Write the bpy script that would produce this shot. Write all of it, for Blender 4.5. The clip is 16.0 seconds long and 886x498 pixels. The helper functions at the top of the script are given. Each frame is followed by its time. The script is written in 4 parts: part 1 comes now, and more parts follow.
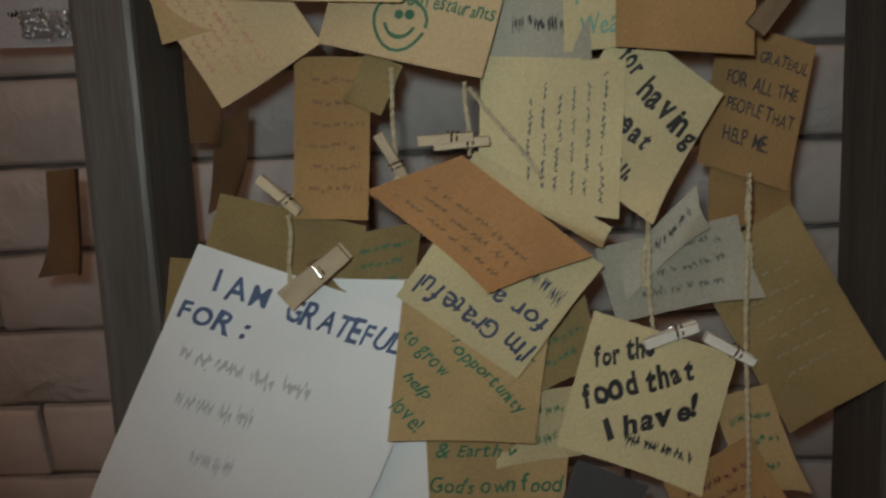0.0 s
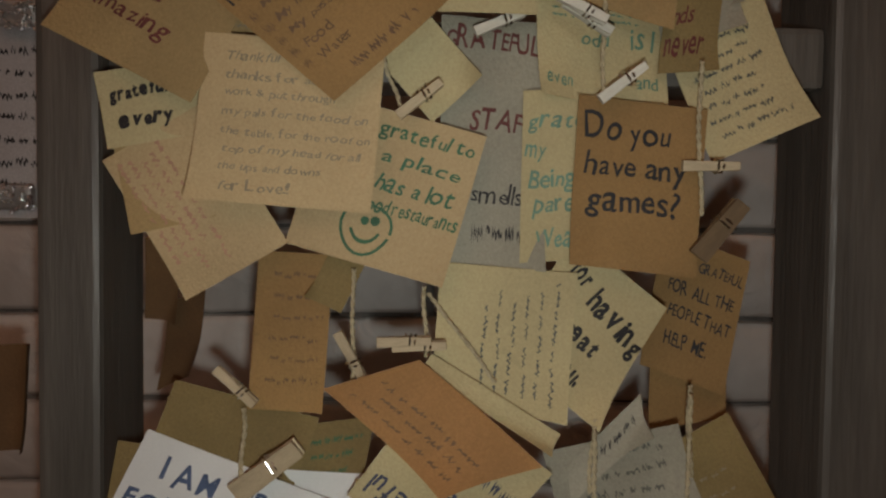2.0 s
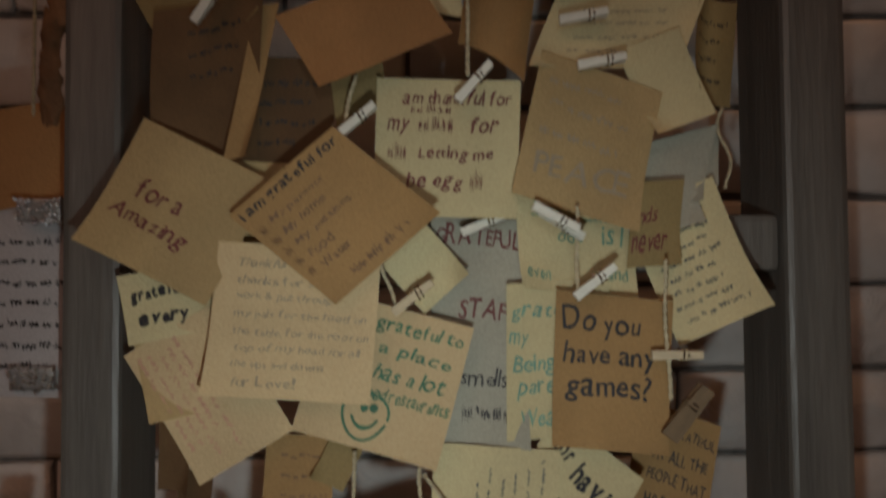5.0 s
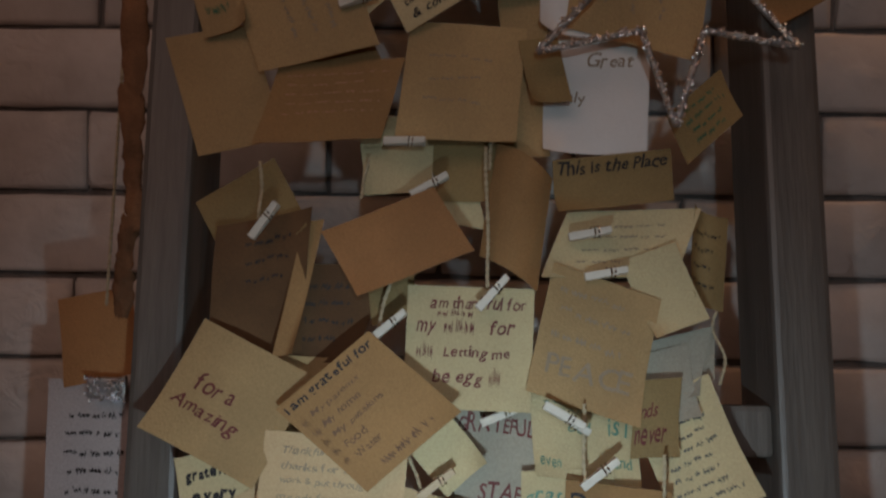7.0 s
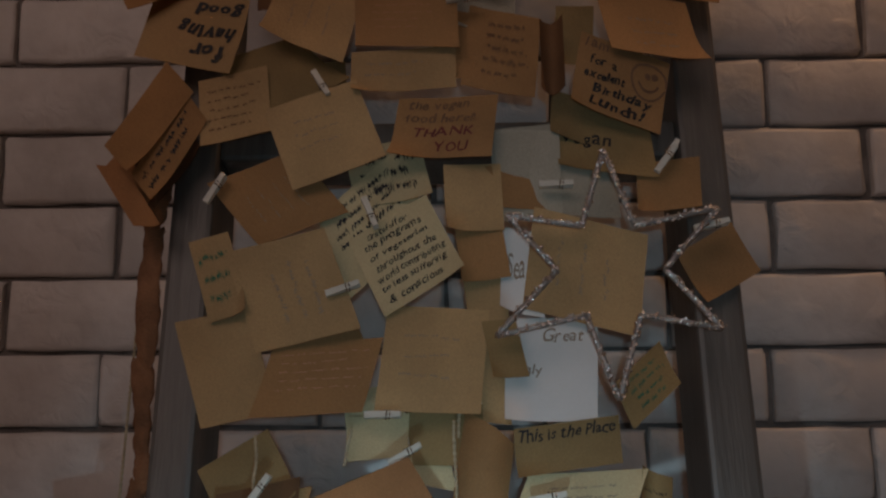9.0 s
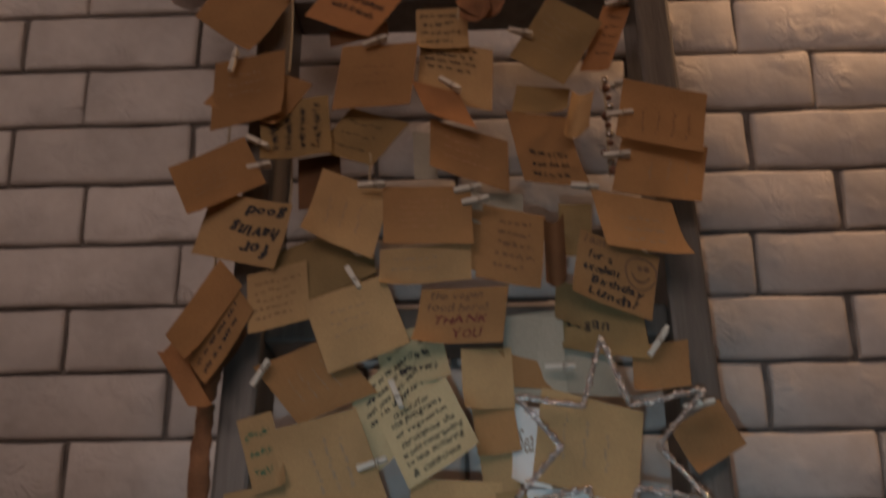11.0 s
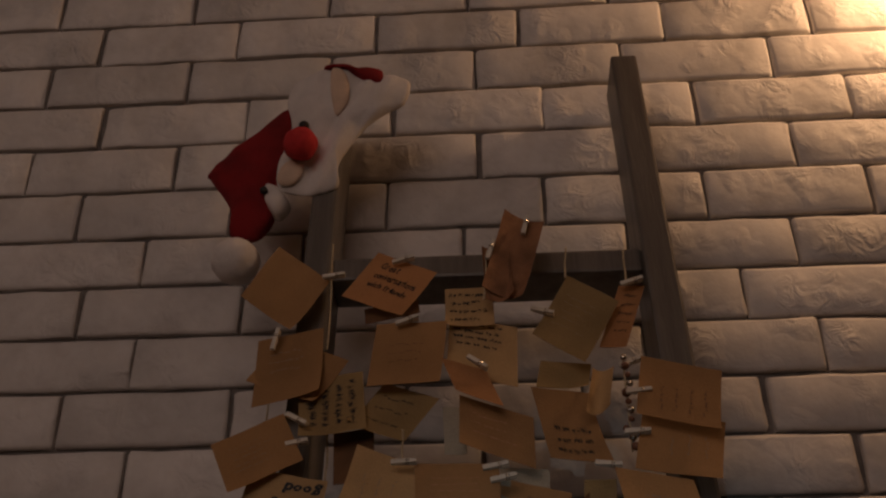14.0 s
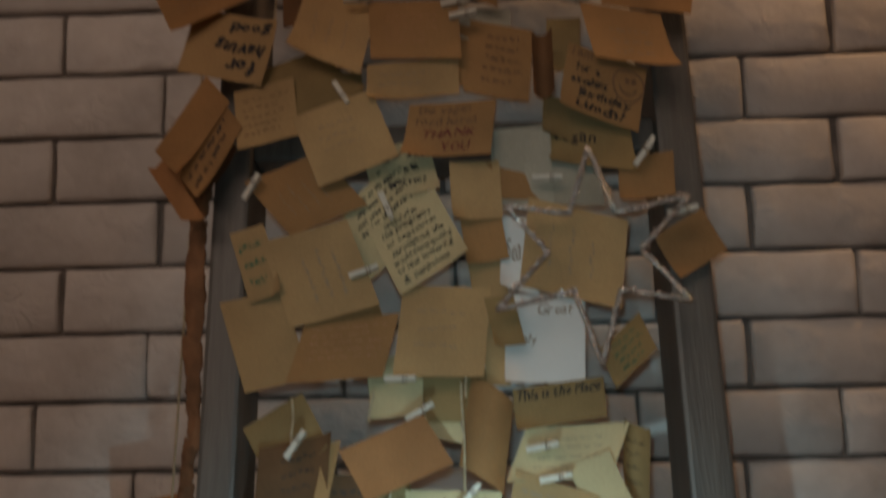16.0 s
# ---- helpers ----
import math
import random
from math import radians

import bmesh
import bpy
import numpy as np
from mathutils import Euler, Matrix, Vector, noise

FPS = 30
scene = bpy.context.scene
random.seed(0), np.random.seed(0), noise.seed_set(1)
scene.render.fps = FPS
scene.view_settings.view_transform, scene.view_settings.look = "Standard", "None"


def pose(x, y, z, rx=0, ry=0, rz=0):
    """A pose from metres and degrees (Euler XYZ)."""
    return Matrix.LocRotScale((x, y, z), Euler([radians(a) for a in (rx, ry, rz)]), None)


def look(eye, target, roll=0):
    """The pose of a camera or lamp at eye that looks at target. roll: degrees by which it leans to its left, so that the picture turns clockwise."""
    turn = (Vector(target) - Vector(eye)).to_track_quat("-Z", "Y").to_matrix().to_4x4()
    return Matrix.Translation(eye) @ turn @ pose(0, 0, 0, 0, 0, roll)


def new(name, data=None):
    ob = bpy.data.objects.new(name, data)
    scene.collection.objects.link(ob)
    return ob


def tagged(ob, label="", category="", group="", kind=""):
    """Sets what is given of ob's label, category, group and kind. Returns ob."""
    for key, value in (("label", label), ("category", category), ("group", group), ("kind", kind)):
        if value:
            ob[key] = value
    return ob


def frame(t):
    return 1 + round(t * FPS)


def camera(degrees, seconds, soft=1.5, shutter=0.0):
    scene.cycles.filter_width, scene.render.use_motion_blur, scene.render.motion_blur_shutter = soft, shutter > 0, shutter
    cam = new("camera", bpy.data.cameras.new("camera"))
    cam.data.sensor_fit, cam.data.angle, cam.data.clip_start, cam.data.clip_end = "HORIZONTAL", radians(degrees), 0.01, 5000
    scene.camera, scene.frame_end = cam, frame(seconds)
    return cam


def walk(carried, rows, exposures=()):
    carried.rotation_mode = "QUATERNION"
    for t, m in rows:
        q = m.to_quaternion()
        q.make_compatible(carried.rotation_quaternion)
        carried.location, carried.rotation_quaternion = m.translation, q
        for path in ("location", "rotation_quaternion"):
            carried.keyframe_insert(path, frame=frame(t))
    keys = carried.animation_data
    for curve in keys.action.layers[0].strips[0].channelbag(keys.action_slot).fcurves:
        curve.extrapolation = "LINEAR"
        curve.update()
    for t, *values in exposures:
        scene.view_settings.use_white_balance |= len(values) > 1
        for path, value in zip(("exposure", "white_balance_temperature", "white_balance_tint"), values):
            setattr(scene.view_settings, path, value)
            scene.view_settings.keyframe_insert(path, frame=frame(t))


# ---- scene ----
cam = camera(50.7, 16.0, 2.3, 0.5)
PATH = [
    (0, (0.267, -0.747, 1.132), (0.152, 1.134, 0.463), -3.1),
    (0.5, (0.271, -0.745, 1.136), (0.217, 1.158, 0.523), -1.3),
    (1, (0.261, -0.748, 1.155), (0.255, 1.184, 0.637), -0.0),
    (1.5, (0.255, -0.748, 1.167), (0.282, 1.2, 0.714), 0.7),
    (2, (0.254, -0.75, 1.172), (0.298, 1.204, 0.746), 0.9),
    (2.5, (0.255, -0.749, 1.174), (0.304, 1.206, 0.753), 0.6),
    (3, (0.254, -0.749, 1.174), (0.308, 1.204, 0.748), 0.4),
    (3.5, (0.256, -0.751, 1.177), (0.31, 1.204, 0.76), -0.0),
    (4, (0.252, -0.752, 1.18), (0.323, 1.204, 0.771), -0.1),
    (4.5, (0.252, -0.76, 1.193), (0.328, 1.208, 0.845), 0.0),
    (5, (0.253, -0.784, 1.23), (0.314, 1.2, 0.983), -0.1),
    (5.2, (0.254, -0.792, 1.235), (0.298, 1.199, 1.048), -0.2),
    (7.3, (0.261, -0.85, 1.287), (0.237, 1.15, 1.327), 0.3),
    (7.5, (0.271, -0.855, 1.287), (0.244, 1.142, 1.379), -0.3),
    (8, (0.279, -0.874, 1.318), (0.285, 1.12, 1.466), -0.5),
    (8.5, (0.279, -0.905, 1.339), (0.274, 1.077, 1.613), -0.6),
    (8.7, (0.277, -0.915, 1.346), (0.267, 1.063, 1.642), -0.5),
    (10.8, (0.288, -1.017, 1.383), (0.236, 0.924, 1.863), -1.0),
    (11, (0.287, -1.031, 1.388), (0.218, 0.89, 1.942), -0.6),
    (11.5, (0.281, -1.032, 1.394), (0.189, 0.86, 2.034), -0.3),
    (12, (0.288, -1.043, 1.4), (0.201, 0.836, 2.077), -0.6),
    (12.5, (0.284, -1.061, 1.407), (0.191, 0.803, 2.126), -0.7),
    (13, (0.282, -1.079, 1.418), (0.183, 0.746, 2.23), -0.5),
    (13.5, (0.285, -1.098, 1.423), (0.182, 0.671, 2.35), -0.3),
    (14, (0.284, -1.103, 1.423), (0.181, 0.639, 2.399), -0.4),
    (14.5, (0.286, -1.099, 1.416), (0.177, 0.663, 2.357), -0.3),
    (15, (0.281, -1.074, 1.391), (0.173, 0.767, 2.166), -0.1),
    (15.5, (0.281, -1.046, 1.364), (0.202, 0.881, 1.892), -0.5),
    (16, (0.285, -1.029, 1.341), (0.237, 0.951, 1.619), -1.3),
]
walk(cam, [(t, look(eye, target, roll)) for t, eye, target, roll in PATH],
     [(0, -1.0, 7600, 17), (1, -1.12, 8600, 26), (3.5, -1.08, 8600, 22), (5, -1.02, 7700, 19), (7.5, -0.62, 6300, 14), (8.7, -0.5, 5800, 6), (11, 0.28, 5650, 1), (12.5, 0.25, 5600, -3), (13.2, 0.1, 5700, -1), (14, -0.48, 5800, 1),
      (14.5, -0.52, 5700, -1), (15, 0.0, 5500, -10), (16, 0.0, 6000, -5)])

LADDER_TOP, LADDER_LEAN = 2.24, 0.17


def front(z):
    """How far out the front of the leaning ladder is at a height."""
    return -0.14 - LADDER_LEAN * (1.97 - z)


# ---- light: a warm wall lamp high beside the ladder, fixed stand-ins for the cool lamp of the phone that films, a dim warm room ----
world = bpy.data.worlds.new("world")
scene.world = world
world.use_nodes = True
world.node_tree.nodes["Background"].inputs["Color"].default_value = (1.0, 0.72, 0.5, 1)
world.node_tree.nodes["Background"].inputs["Strength"].default_value = 0.02


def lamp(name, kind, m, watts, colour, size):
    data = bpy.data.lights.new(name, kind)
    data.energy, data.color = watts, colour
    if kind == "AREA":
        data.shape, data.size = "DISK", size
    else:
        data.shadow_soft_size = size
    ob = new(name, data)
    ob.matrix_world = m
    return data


lamp("wall_lamp_light", "POINT", pose(1.00, -0.13, 2.51), 9.0, (1.0, 0.50, 0.23), 0.03)
lamp("room_light", "AREA", look((-0.35, -2.3, 2.85), (0.25, -0.2, 1.4)), 20.0, (1.0, 0.66, 0.53), 2.2)
# two fixed, always lit stand-ins for the phone's one moving lamp, just under its lens, at the low and the high end of
# its way
for name, eye, target, cone, watts in (("phone_light", (0.258, -0.752, 1.148), (0.268, -0.29, 1.03), 84, 6.6), ("phone_stand_in_high", (0.282, -1.0, 1.36), (0.33, -0.24, 1.37), 55, 2.9)):
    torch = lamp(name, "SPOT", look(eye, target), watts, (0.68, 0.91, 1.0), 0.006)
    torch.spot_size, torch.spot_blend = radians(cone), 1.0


# ---- materials ----
def shader(name, colour, rough=0.8, metal=0.0, dark=0.75, scale=30.0, bump=0.15, grain=400.0, vary=0.0, stretch=(1, 1, 1), stain=None):
    """A surface with stains (large noise), grain (fine noise) and relief, shaded a little apart from object to object."""
    mat = bpy.data.materials.new(name)
    mat.use_nodes = True
    nt = mat.node_tree
    nodes, links = nt.nodes, nt.links
    bsdf = nodes["Principled BSDF"]
    bsdf.inputs["Roughness"].default_value, bsdf.inputs["Metallic"].default_value = rough, metal
    co = nodes.new("ShaderNodeTexCoord")
    info = nodes.new("ShaderNodeObjectInfo")
    shift = nodes.new("ShaderNodeVectorMath")
    shift.operation = "MULTIPLY_ADD"
    shift.inputs[1].default_value = stretch
    far = nodes.new("ShaderNodeVectorMath")
    far.operation = "SCALE"
    far.inputs[0].default_value = (7.0, 3.0, 5.0)
    links.new(info.outputs["Random"], far.inputs["Scale"])
    links.new(co.outputs["Object"], shift.inputs[0])
    links.new(far.outputs[0], shift.inputs[2])
    big = nodes.new("ShaderNodeTexNoise")
    big.inputs["Scale"].default_value, big.inputs["Detail"].default_value = scale, 5.0
    fine = nodes.new("ShaderNodeTexNoise")
    fine.inputs["Scale"].default_value, fine.inputs["Detail"].default_value = grain, 3.0
    for n in (big, fine):
        links.new(shift.outputs[0], n.inputs["Vector"])
    ramp = nodes.new("ShaderNodeValToRGB")
    low = stain or tuple(c * dark for c in colour)
    ramp.color_ramp.elements[0].position, ramp.color_ramp.elements[1].position = 0.32, 0.62
    ramp.color_ramp.elements[0].color, ramp.color_ramp.elements[1].color = (*low, 1), (*colour, 1)
    links.new(big.outputs["Fac"], ramp.inputs["Fac"])
    mix = nodes.new("ShaderNodeMix")
    mix.data_type, mix.blend_type = "RGBA", "OVERLAY"
    mix.inputs["Factor"].default_value = 0.35
    links.new(ramp.outputs["Color"], mix.inputs[6])
    links.new(fine.outputs["Color"], mix.inputs[7])
    fine_grey = nodes.new("ShaderNodeHueSaturation")
    fine_grey.inputs["Saturation"].default_value = 0.0
    links.new(fine.outputs["Color"], fine_grey.inputs["Color"])
    links.new(fine_grey.outputs["Color"], mix.inputs[7])
    hue = nodes.new("ShaderNodeHueSaturation")
    value = nodes.new("ShaderNodeMapRange")
    value.inputs["To Min"].default_value, value.inputs["To Max"].default_value = 1 - vary, 1 + vary
    links.new(info.outputs["Random"], value.inputs["Value"])
    links.new(value.outputs["Result"], hue.inputs["Value"])
    links.new(mix.outputs[2], hue.inputs["Color"])
    links.new(hue.outputs["Color"], bsdf.inputs["Base Color"])
    add = nodes.new("ShaderNodeMath")
    add.operation = "ADD"
    links.new(big.outputs["Fac"], add.inputs[0])
    links.new(fine.outputs["Fac"], add.inputs[1])
    relief = nodes.new("ShaderNodeBump")
    relief.inputs["Strength"].default_value, relief.inputs["Distance"].default_value = bump, 0.003
    links.new(add.outputs[0], relief.inputs["Height"])
    links.new(relief.outputs["Normal"], bsdf.inputs["Normal"])
    return mat


BRICK = shader("white_painted_brick", (0.79, 0.755, 0.72), 0.6, dark=0.77, scale=11, bump=0.45, grain=42, vary=0.10)


def chisel(mat):
    """Split-stone relief for the bricks: smooth faces with broken patches and pits, on top of the material's own relief."""
    nodes, links = mat.node_tree.nodes, mat.node_tree.links
    bsdf = nodes["Principled BSDF"]
    first = bsdf.inputs["Normal"].links[0].from_node
    where = first.inputs["Height"].links[0].from_node.inputs[0].links[0].from_node.inputs["Vector"].links[0].from_socket
    rough, patch = nodes.new("ShaderNodeTexNoise"), nodes.new("ShaderNodeTexNoise")
    rough.inputs["Scale"].default_value, rough.inputs["Detail"].default_value, rough.inputs["Distortion"].default_value = 38.0, 4.0, 1.6
    patch.inputs["Scale"].default_value, patch.inputs["Detail"].default_value = 13.0, 2.0
    mask = nodes.new("ShaderNodeMapRange")
    mask.inputs["From Min"].default_value, mask.inputs["From Max"].default_value = 0.47, 0.68
    both = nodes.new("ShaderNodeMath")
    both.operation = "MULTIPLY"
    for n in (rough, patch):
        links.new(where, n.inputs["Vector"])
    links.new(patch.outputs["Fac"], mask.inputs["Value"])
    links.new(rough.outputs["Fac"], both.inputs[0])
    links.new(mask.outputs["Result"], both.inputs[1])
    deep = nodes.new("ShaderNodeBump")
    deep.inputs["Strength"].default_value, deep.inputs["Distance"].default_value = 0.65, 0.009
    links.new(both.outputs[0], deep.inputs["Height"])
    links.new(first.outputs["Normal"], deep.inputs["Normal"])
    links.new(deep.outputs["Normal"], bsdf.inputs["Normal"])


chisel(BRICK)
MORTAR = shader("grey_mortar", (0.24, 0.22, 0.205), 0.95, dark=0.6, scale=40, bump=0.6, grain=500)
WOOD = shader("dark_ladder_wood", (0.15, 0.136, 0.12), 0.42, dark=0.66, scale=9, bump=0.2, grain=60, stretch=(6, 6, 0.5))
PLASTER = shader("room_plaster", (0.45, 0.38, 0.32), 0.9, scale=3, grain=80, bump=0.1)
FLOORING = shader("floor_boards", (0.22, 0.14, 0.08), 0.5, scale=4, grain=60, stretch=(1, 8, 1))
KINDS = {
    "kraft": shader("kraft_paper", (0.393, 0.223, 0.090), 0.85, dark=0.76, scale=15, bump=0.3, grain=700, vary=0.10),
    "tan": shader("tan_paper", (0.513, 0.346, 0.163), 0.85, dark=0.79, scale=15, bump=0.3, grain=700, vary=0.08),
    "buff": shader("buff_paper", (0.634, 0.453, 0.257), 0.85, dark=0.82, scale=15, bump=0.3, grain=700, vary=0.06),
    "cream": shader("cream_paper", (0.634, 0.517, 0.295), 0.85, dark=0.82, scale=15, bump=0.3, grain=700, vary=0.06),
    "white": shader("white_paper", (0.86, 0.88, 0.87), 0.8, dark=0.93, scale=18, bump=0.1, grain=700, vary=0.03),
    # white paper with its dimmer light put in as grey
    "dimmed": shader("dimmed_office_paper", (0.52, 0.49, 0.49), 0.85, dark=0.85, scale=15, bump=0.2, grain=700, vary=0.04),
    "sienna": shader("curled_sienna_paper", (0.31, 0.155, 0.075), 0.85, dark=0.55, scale=34, bump=0.4, grain=500, vary=0.10),
    "grey": shader("grey_tracing_paper", (0.405, 0.378, 0.299), 0.7, dark=0.78, scale=15, bump=0.3, grain=600, vary=0.06),
    "olive": shader("olive_kraft_paper", (0.316, 0.220, 0.094), 0.85, dark=0.72, scale=15, bump=0.3, grain=700, vary=0.08),
    "orange": shader("orange_brown_paper", (0.445, 0.220, 0.087), 0.85, dark=0.76, scale=15, bump=0.3, grain=700, vary=0.08),
    # for dark brown papers, and for brown ones whose shade is put into the colour
    "dark": shader("dark_and_shaded_paper", (0.17, 0.085, 0.035), 0.85, dark=0.6, scale=22, bump=0.15, grain=700, vary=0.12),
    "slate": shader("slate_card", (0.06, 0.06, 0.06), 0.7, scale=22, grain=600),
}
INKS = {
    "black": shader("black_ink", (0.02, 0.018, 0.02), 0.6, scale=90, dark=0.5, bump=0.0),
    "blue": shader("blue_ink", (0.08, 0.13, 0.24), 0.6, scale=90, dark=0.7, bump=0.0),
    "navy": shader("navy_ink", (0.05, 0.06, 0.11), 0.6, scale=90, dark=0.7, bump=0.0),
    "slate": shader("worn_slate_ink", (0.13, 0.13, 0.11), 0.6, scale=90, dark=0.8, bump=0.0),
    "green": shader("green_ink", (0.04, 0.17, 0.09), 0.6, scale=90, dark=0.7, bump=0.0),
    "teal": shader("teal_ink", (0.14, 0.30, 0.22), 0.6, scale=90, dark=0.75, bump=0.0),
    "red": shader("dark_red_ink", (0.17, 0.035, 0.03), 0.6, scale=90, dark=0.7, bump=0.0),
    "pink": shader("faded_red_ink", (0.58, 0.31, 0.21), 0.7, scale=90, dark=0.85, bump=0.0),
    "brown": shader("brown_ink", (0.20, 0.11, 0.06), 0.7, scale=90, dark=0.75, bump=0.0),
    "faint": shader("faded_grey_ink", (0.34, 0.27, 0.19), 0.7, scale=90, dark=0.85, bump=0.0),
    "pale": shader("pale_pencil", (0.55, 0.56, 0.55), 0.7, scale=90, dark=0.9, bump=0.0),
}
TWINE = shader("jute_twine", (0.60, 0.50, 0.33), 0.9, dark=0.7, scale=300, grain=900, bump=0.4)
PEGWOOD = shader("peg_wood", (0.56, 0.44, 0.29), 0.7, dark=0.8, scale=40, grain=300, stretch=(1, 1, 6), vary=0.12)
PEGWHITE = shader("pale_peg_wood", (0.74, 0.70, 0.60), 0.7, dark=0.85, scale=40, grain=300, stretch=(1, 1, 6), vary=0.08)
PEGDARK = shader("dark_peg_wood", (0.20, 0.12, 0.06), 0.7, dark=0.75, scale=40, grain=300, stretch=(1, 1, 6), vary=0.12)
STEEL = shader("spring_steel", (0.62, 0.60, 0.56), 0.25, metal=1.0, scale=60, bump=0.02)
TINSEL = shader("silver_glitter", (0.96, 0.95, 0.94), 0.24, metal=1.0, scale=300, grain=900, bump=0.3, dark=0.8)
STARWIRE = shader("dull_star_frame", (0.40, 0.38, 0.36), 0.4, metal=0.5, scale=80, bump=0.2)
RED = shader("red_felt", (0.25, 0.009, 0.011), 0.95, dark=0.6, scale=25, grain=900, bump=0.5)
PLUSH = shader("white_plush", (0.76, 0.71, 0.67), 1.0, dark=0.86, scale=30, grain=500, bump=0.3)
REDBALL = shader("red_pompom", (0.60, 0.03, 0.035), 0.9, dark=0.75, scale=60, grain=700, bump=0.6)
PEACH = shader("peach_felt", (0.74, 0.56, 0.42), 0.95, dark=0.85, scale=40, grain=700, bump=0.4)
BEAD = shader("brown_bead", (0.20, 0.09, 0.05), 0.35, dark=0.6, scale=80, bump=0.05)


# ---- building helpers ----
def part(name, bm, material, parent=None, label="", smooth=False):
    mesh = bpy.data.meshes.new(name)
    bm.to_mesh(mesh)
    bm.free()
    for m in material if isinstance(material, (list, tuple)) else [material]:
        mesh.materials.append(m)
    if smooth:
        for p in mesh.polygons:
            p.use_smooth = True
    ob = new(name, mesh)
    ob.parent = parent
    if label:
        ob["label"] = label
    return ob


def box(bm, lo, hi, bevel=0.0):
    """A box between two corners, with rounded edges."""
    made = bmesh.ops.create_cube(bm, size=1.0)
    size = Vector(hi) - Vector(lo)
    bmesh.ops.transform(bm, matrix=Matrix.Translation((Vector(hi) + Vector(lo)) / 2) @ Matrix.Diagonal((*size, 1)), verts=made["verts"])
    if bevel:
        edges = list({e for v in made["verts"] for e in v.link_edges})
        bmesh.ops.bevel(bm, geom=edges, offset=bevel, segments=2, affect="EDGES", profile=0.6)
    return bm


def tube(bm, points, radius, sides=7, twist=0.0):
    """A closed tube along points; twist lobes its section like laid rope."""
    rings = []
    points = [Vector(p) for p in points]
    for i, p in enumerate(points):
        along = (points[min(i + 1, len(points) - 1)] - points[max(i - 1, 0)]).normalized()
        side = along.cross(Vector((0, 1, 0.02))).normalized()
        other = along.cross(side)
        ring = []
        for k in range(sides):
            a = 2 * math.pi * k / sides
            r = radius * (1 + (0.28 * math.cos(2 * (a - twist * i)) if twist else 0))
            ring.append(bm.verts.new(p + side * math.cos(a) * r + other * math.sin(a) * r))
        rings.append(ring)
    for a, b in zip(rings, rings[1:]):
        for k in range(sides):
            bm.faces.new((a[k], a[(k + 1) % sides], b[(k + 1) % sides], b[k]))
    bm.faces.new(rings[0][::-1])
    bm.faces.new(rings[-1])
    return bm


# ---- the room ----
L, H, Z0 = 0.2205, 0.075, 2.15


def structure(name, lo, hi, material, label):
    return tagged(part(name, box(bmesh.new(), lo, hi), material), label, name.split("_")[0], kind="structure")


structure("floor", (-2.5, -4.2, -0.1), (3.5, 0.0, 0.0), FLOORING, "brown board floor of the dim room")
structure("ceiling", (-2.5, -4.2, 2.95), (3.5, 0.1, 3.05), PLASTER, "plain plaster ceiling of the dim room")
structure("wall_south", (-2.5, -4.3, 0.0), (3.5, -4.2, 2.95), PLASTER, "plain plaster wall at the back of the room")
structure("wall_west", (-2.6, -4.2, 0.0), (-2.5, 0.1, 2.95), PLASTER, "plain plaster side wall")
structure("wall_east", (3.5, -4.2, 0.0), (3.6, 0.1, 2.95), PLASTER, "plain plaster side wall")
wall = structure("wall_north", (-2.5, 0.009, 0.0), (3.5, 0.1, 2.95), MORTAR, "wall of whitewashed bricks with recessed grey joints")


def course_top(r):
    """The height of a course's top; the uppermost courses are a little taller."""
    return Z0 - H * r if r > 0 else 2.075 + 0.0795 * (1 - r)


def row_joint(r):
    """Where a course has one of its upright joints."""
    known = {-4: 0.56, -3: 0.71, -2: 0.588, -1: 0.713, 0: 0.582, 1: 0.688, 2: 0.61, 3: 0.695, 4: 0.612, 5: 0.708, 6: 0.605, 9: 0.713, 10: 0.59, 11: 0.688, 12: 0.58, 19: 0.72}
    return known.get(r, 0.602 if r % 2 == 0 else 0.702)


# ---- the ladder ----
def ladder():
    base = tagged(new("ladder"), "dark stained wooden ladder leaning against the brick wall", "ladder")
    base.location = (0.275, front(0), 0)
    lean = math.atan(LADDER_LEAN)
    long = LADDER_TOP / math.cos(lean)
    for x0, x1, more in ((0.062, 0.094, 0.0), (0.459, 0.495, 0.053)):
        bm = box(bmesh.new(), (x0 - 0.275, 0.0, 0.0), (x1 - 0.275, 0.075, long + more), 0.004)
        rail = part("rail", bm, WOOD, base)
        rail.rotation_euler = (-lean, 0, 0)
    for z in (0.39, 0.78, 1.17, 1.56, 1.945):
        bm = box(bmesh.new(), (-0.181, 0.010, -0.016), (0.184, 0.068, 0.016), 0.004)
        rung = part("rung", bm, WOOD, base)
        rung.location = (0, front(z) - front(0), z)
        rung.rotation_euler = (-lean, 0, 0)
    return base


ladder()

# ---- papers ----
LEAN = math.atan(LADDER_LEAN)
PAPER = {}


def bent(shape, u, v):
    """The out-of-plane place of a paper at u, v (metres from its middle): curl, dish and a slight crumple."""
    w, h, bend, curl, seed = shape
    low = 0.5 - v / h
    off = bend * low * low + curl * (2 * u / w) ** 2
    corner = max(0.0, (u / w if seed % 2 < 1 else -u / w) + low - 1.0)
    off += 0.004 * (seed % 3) * corner * corner * 4
    return -(off + 0.0019 * noise.noise((u * 28 + seed, v * 28, seed)))


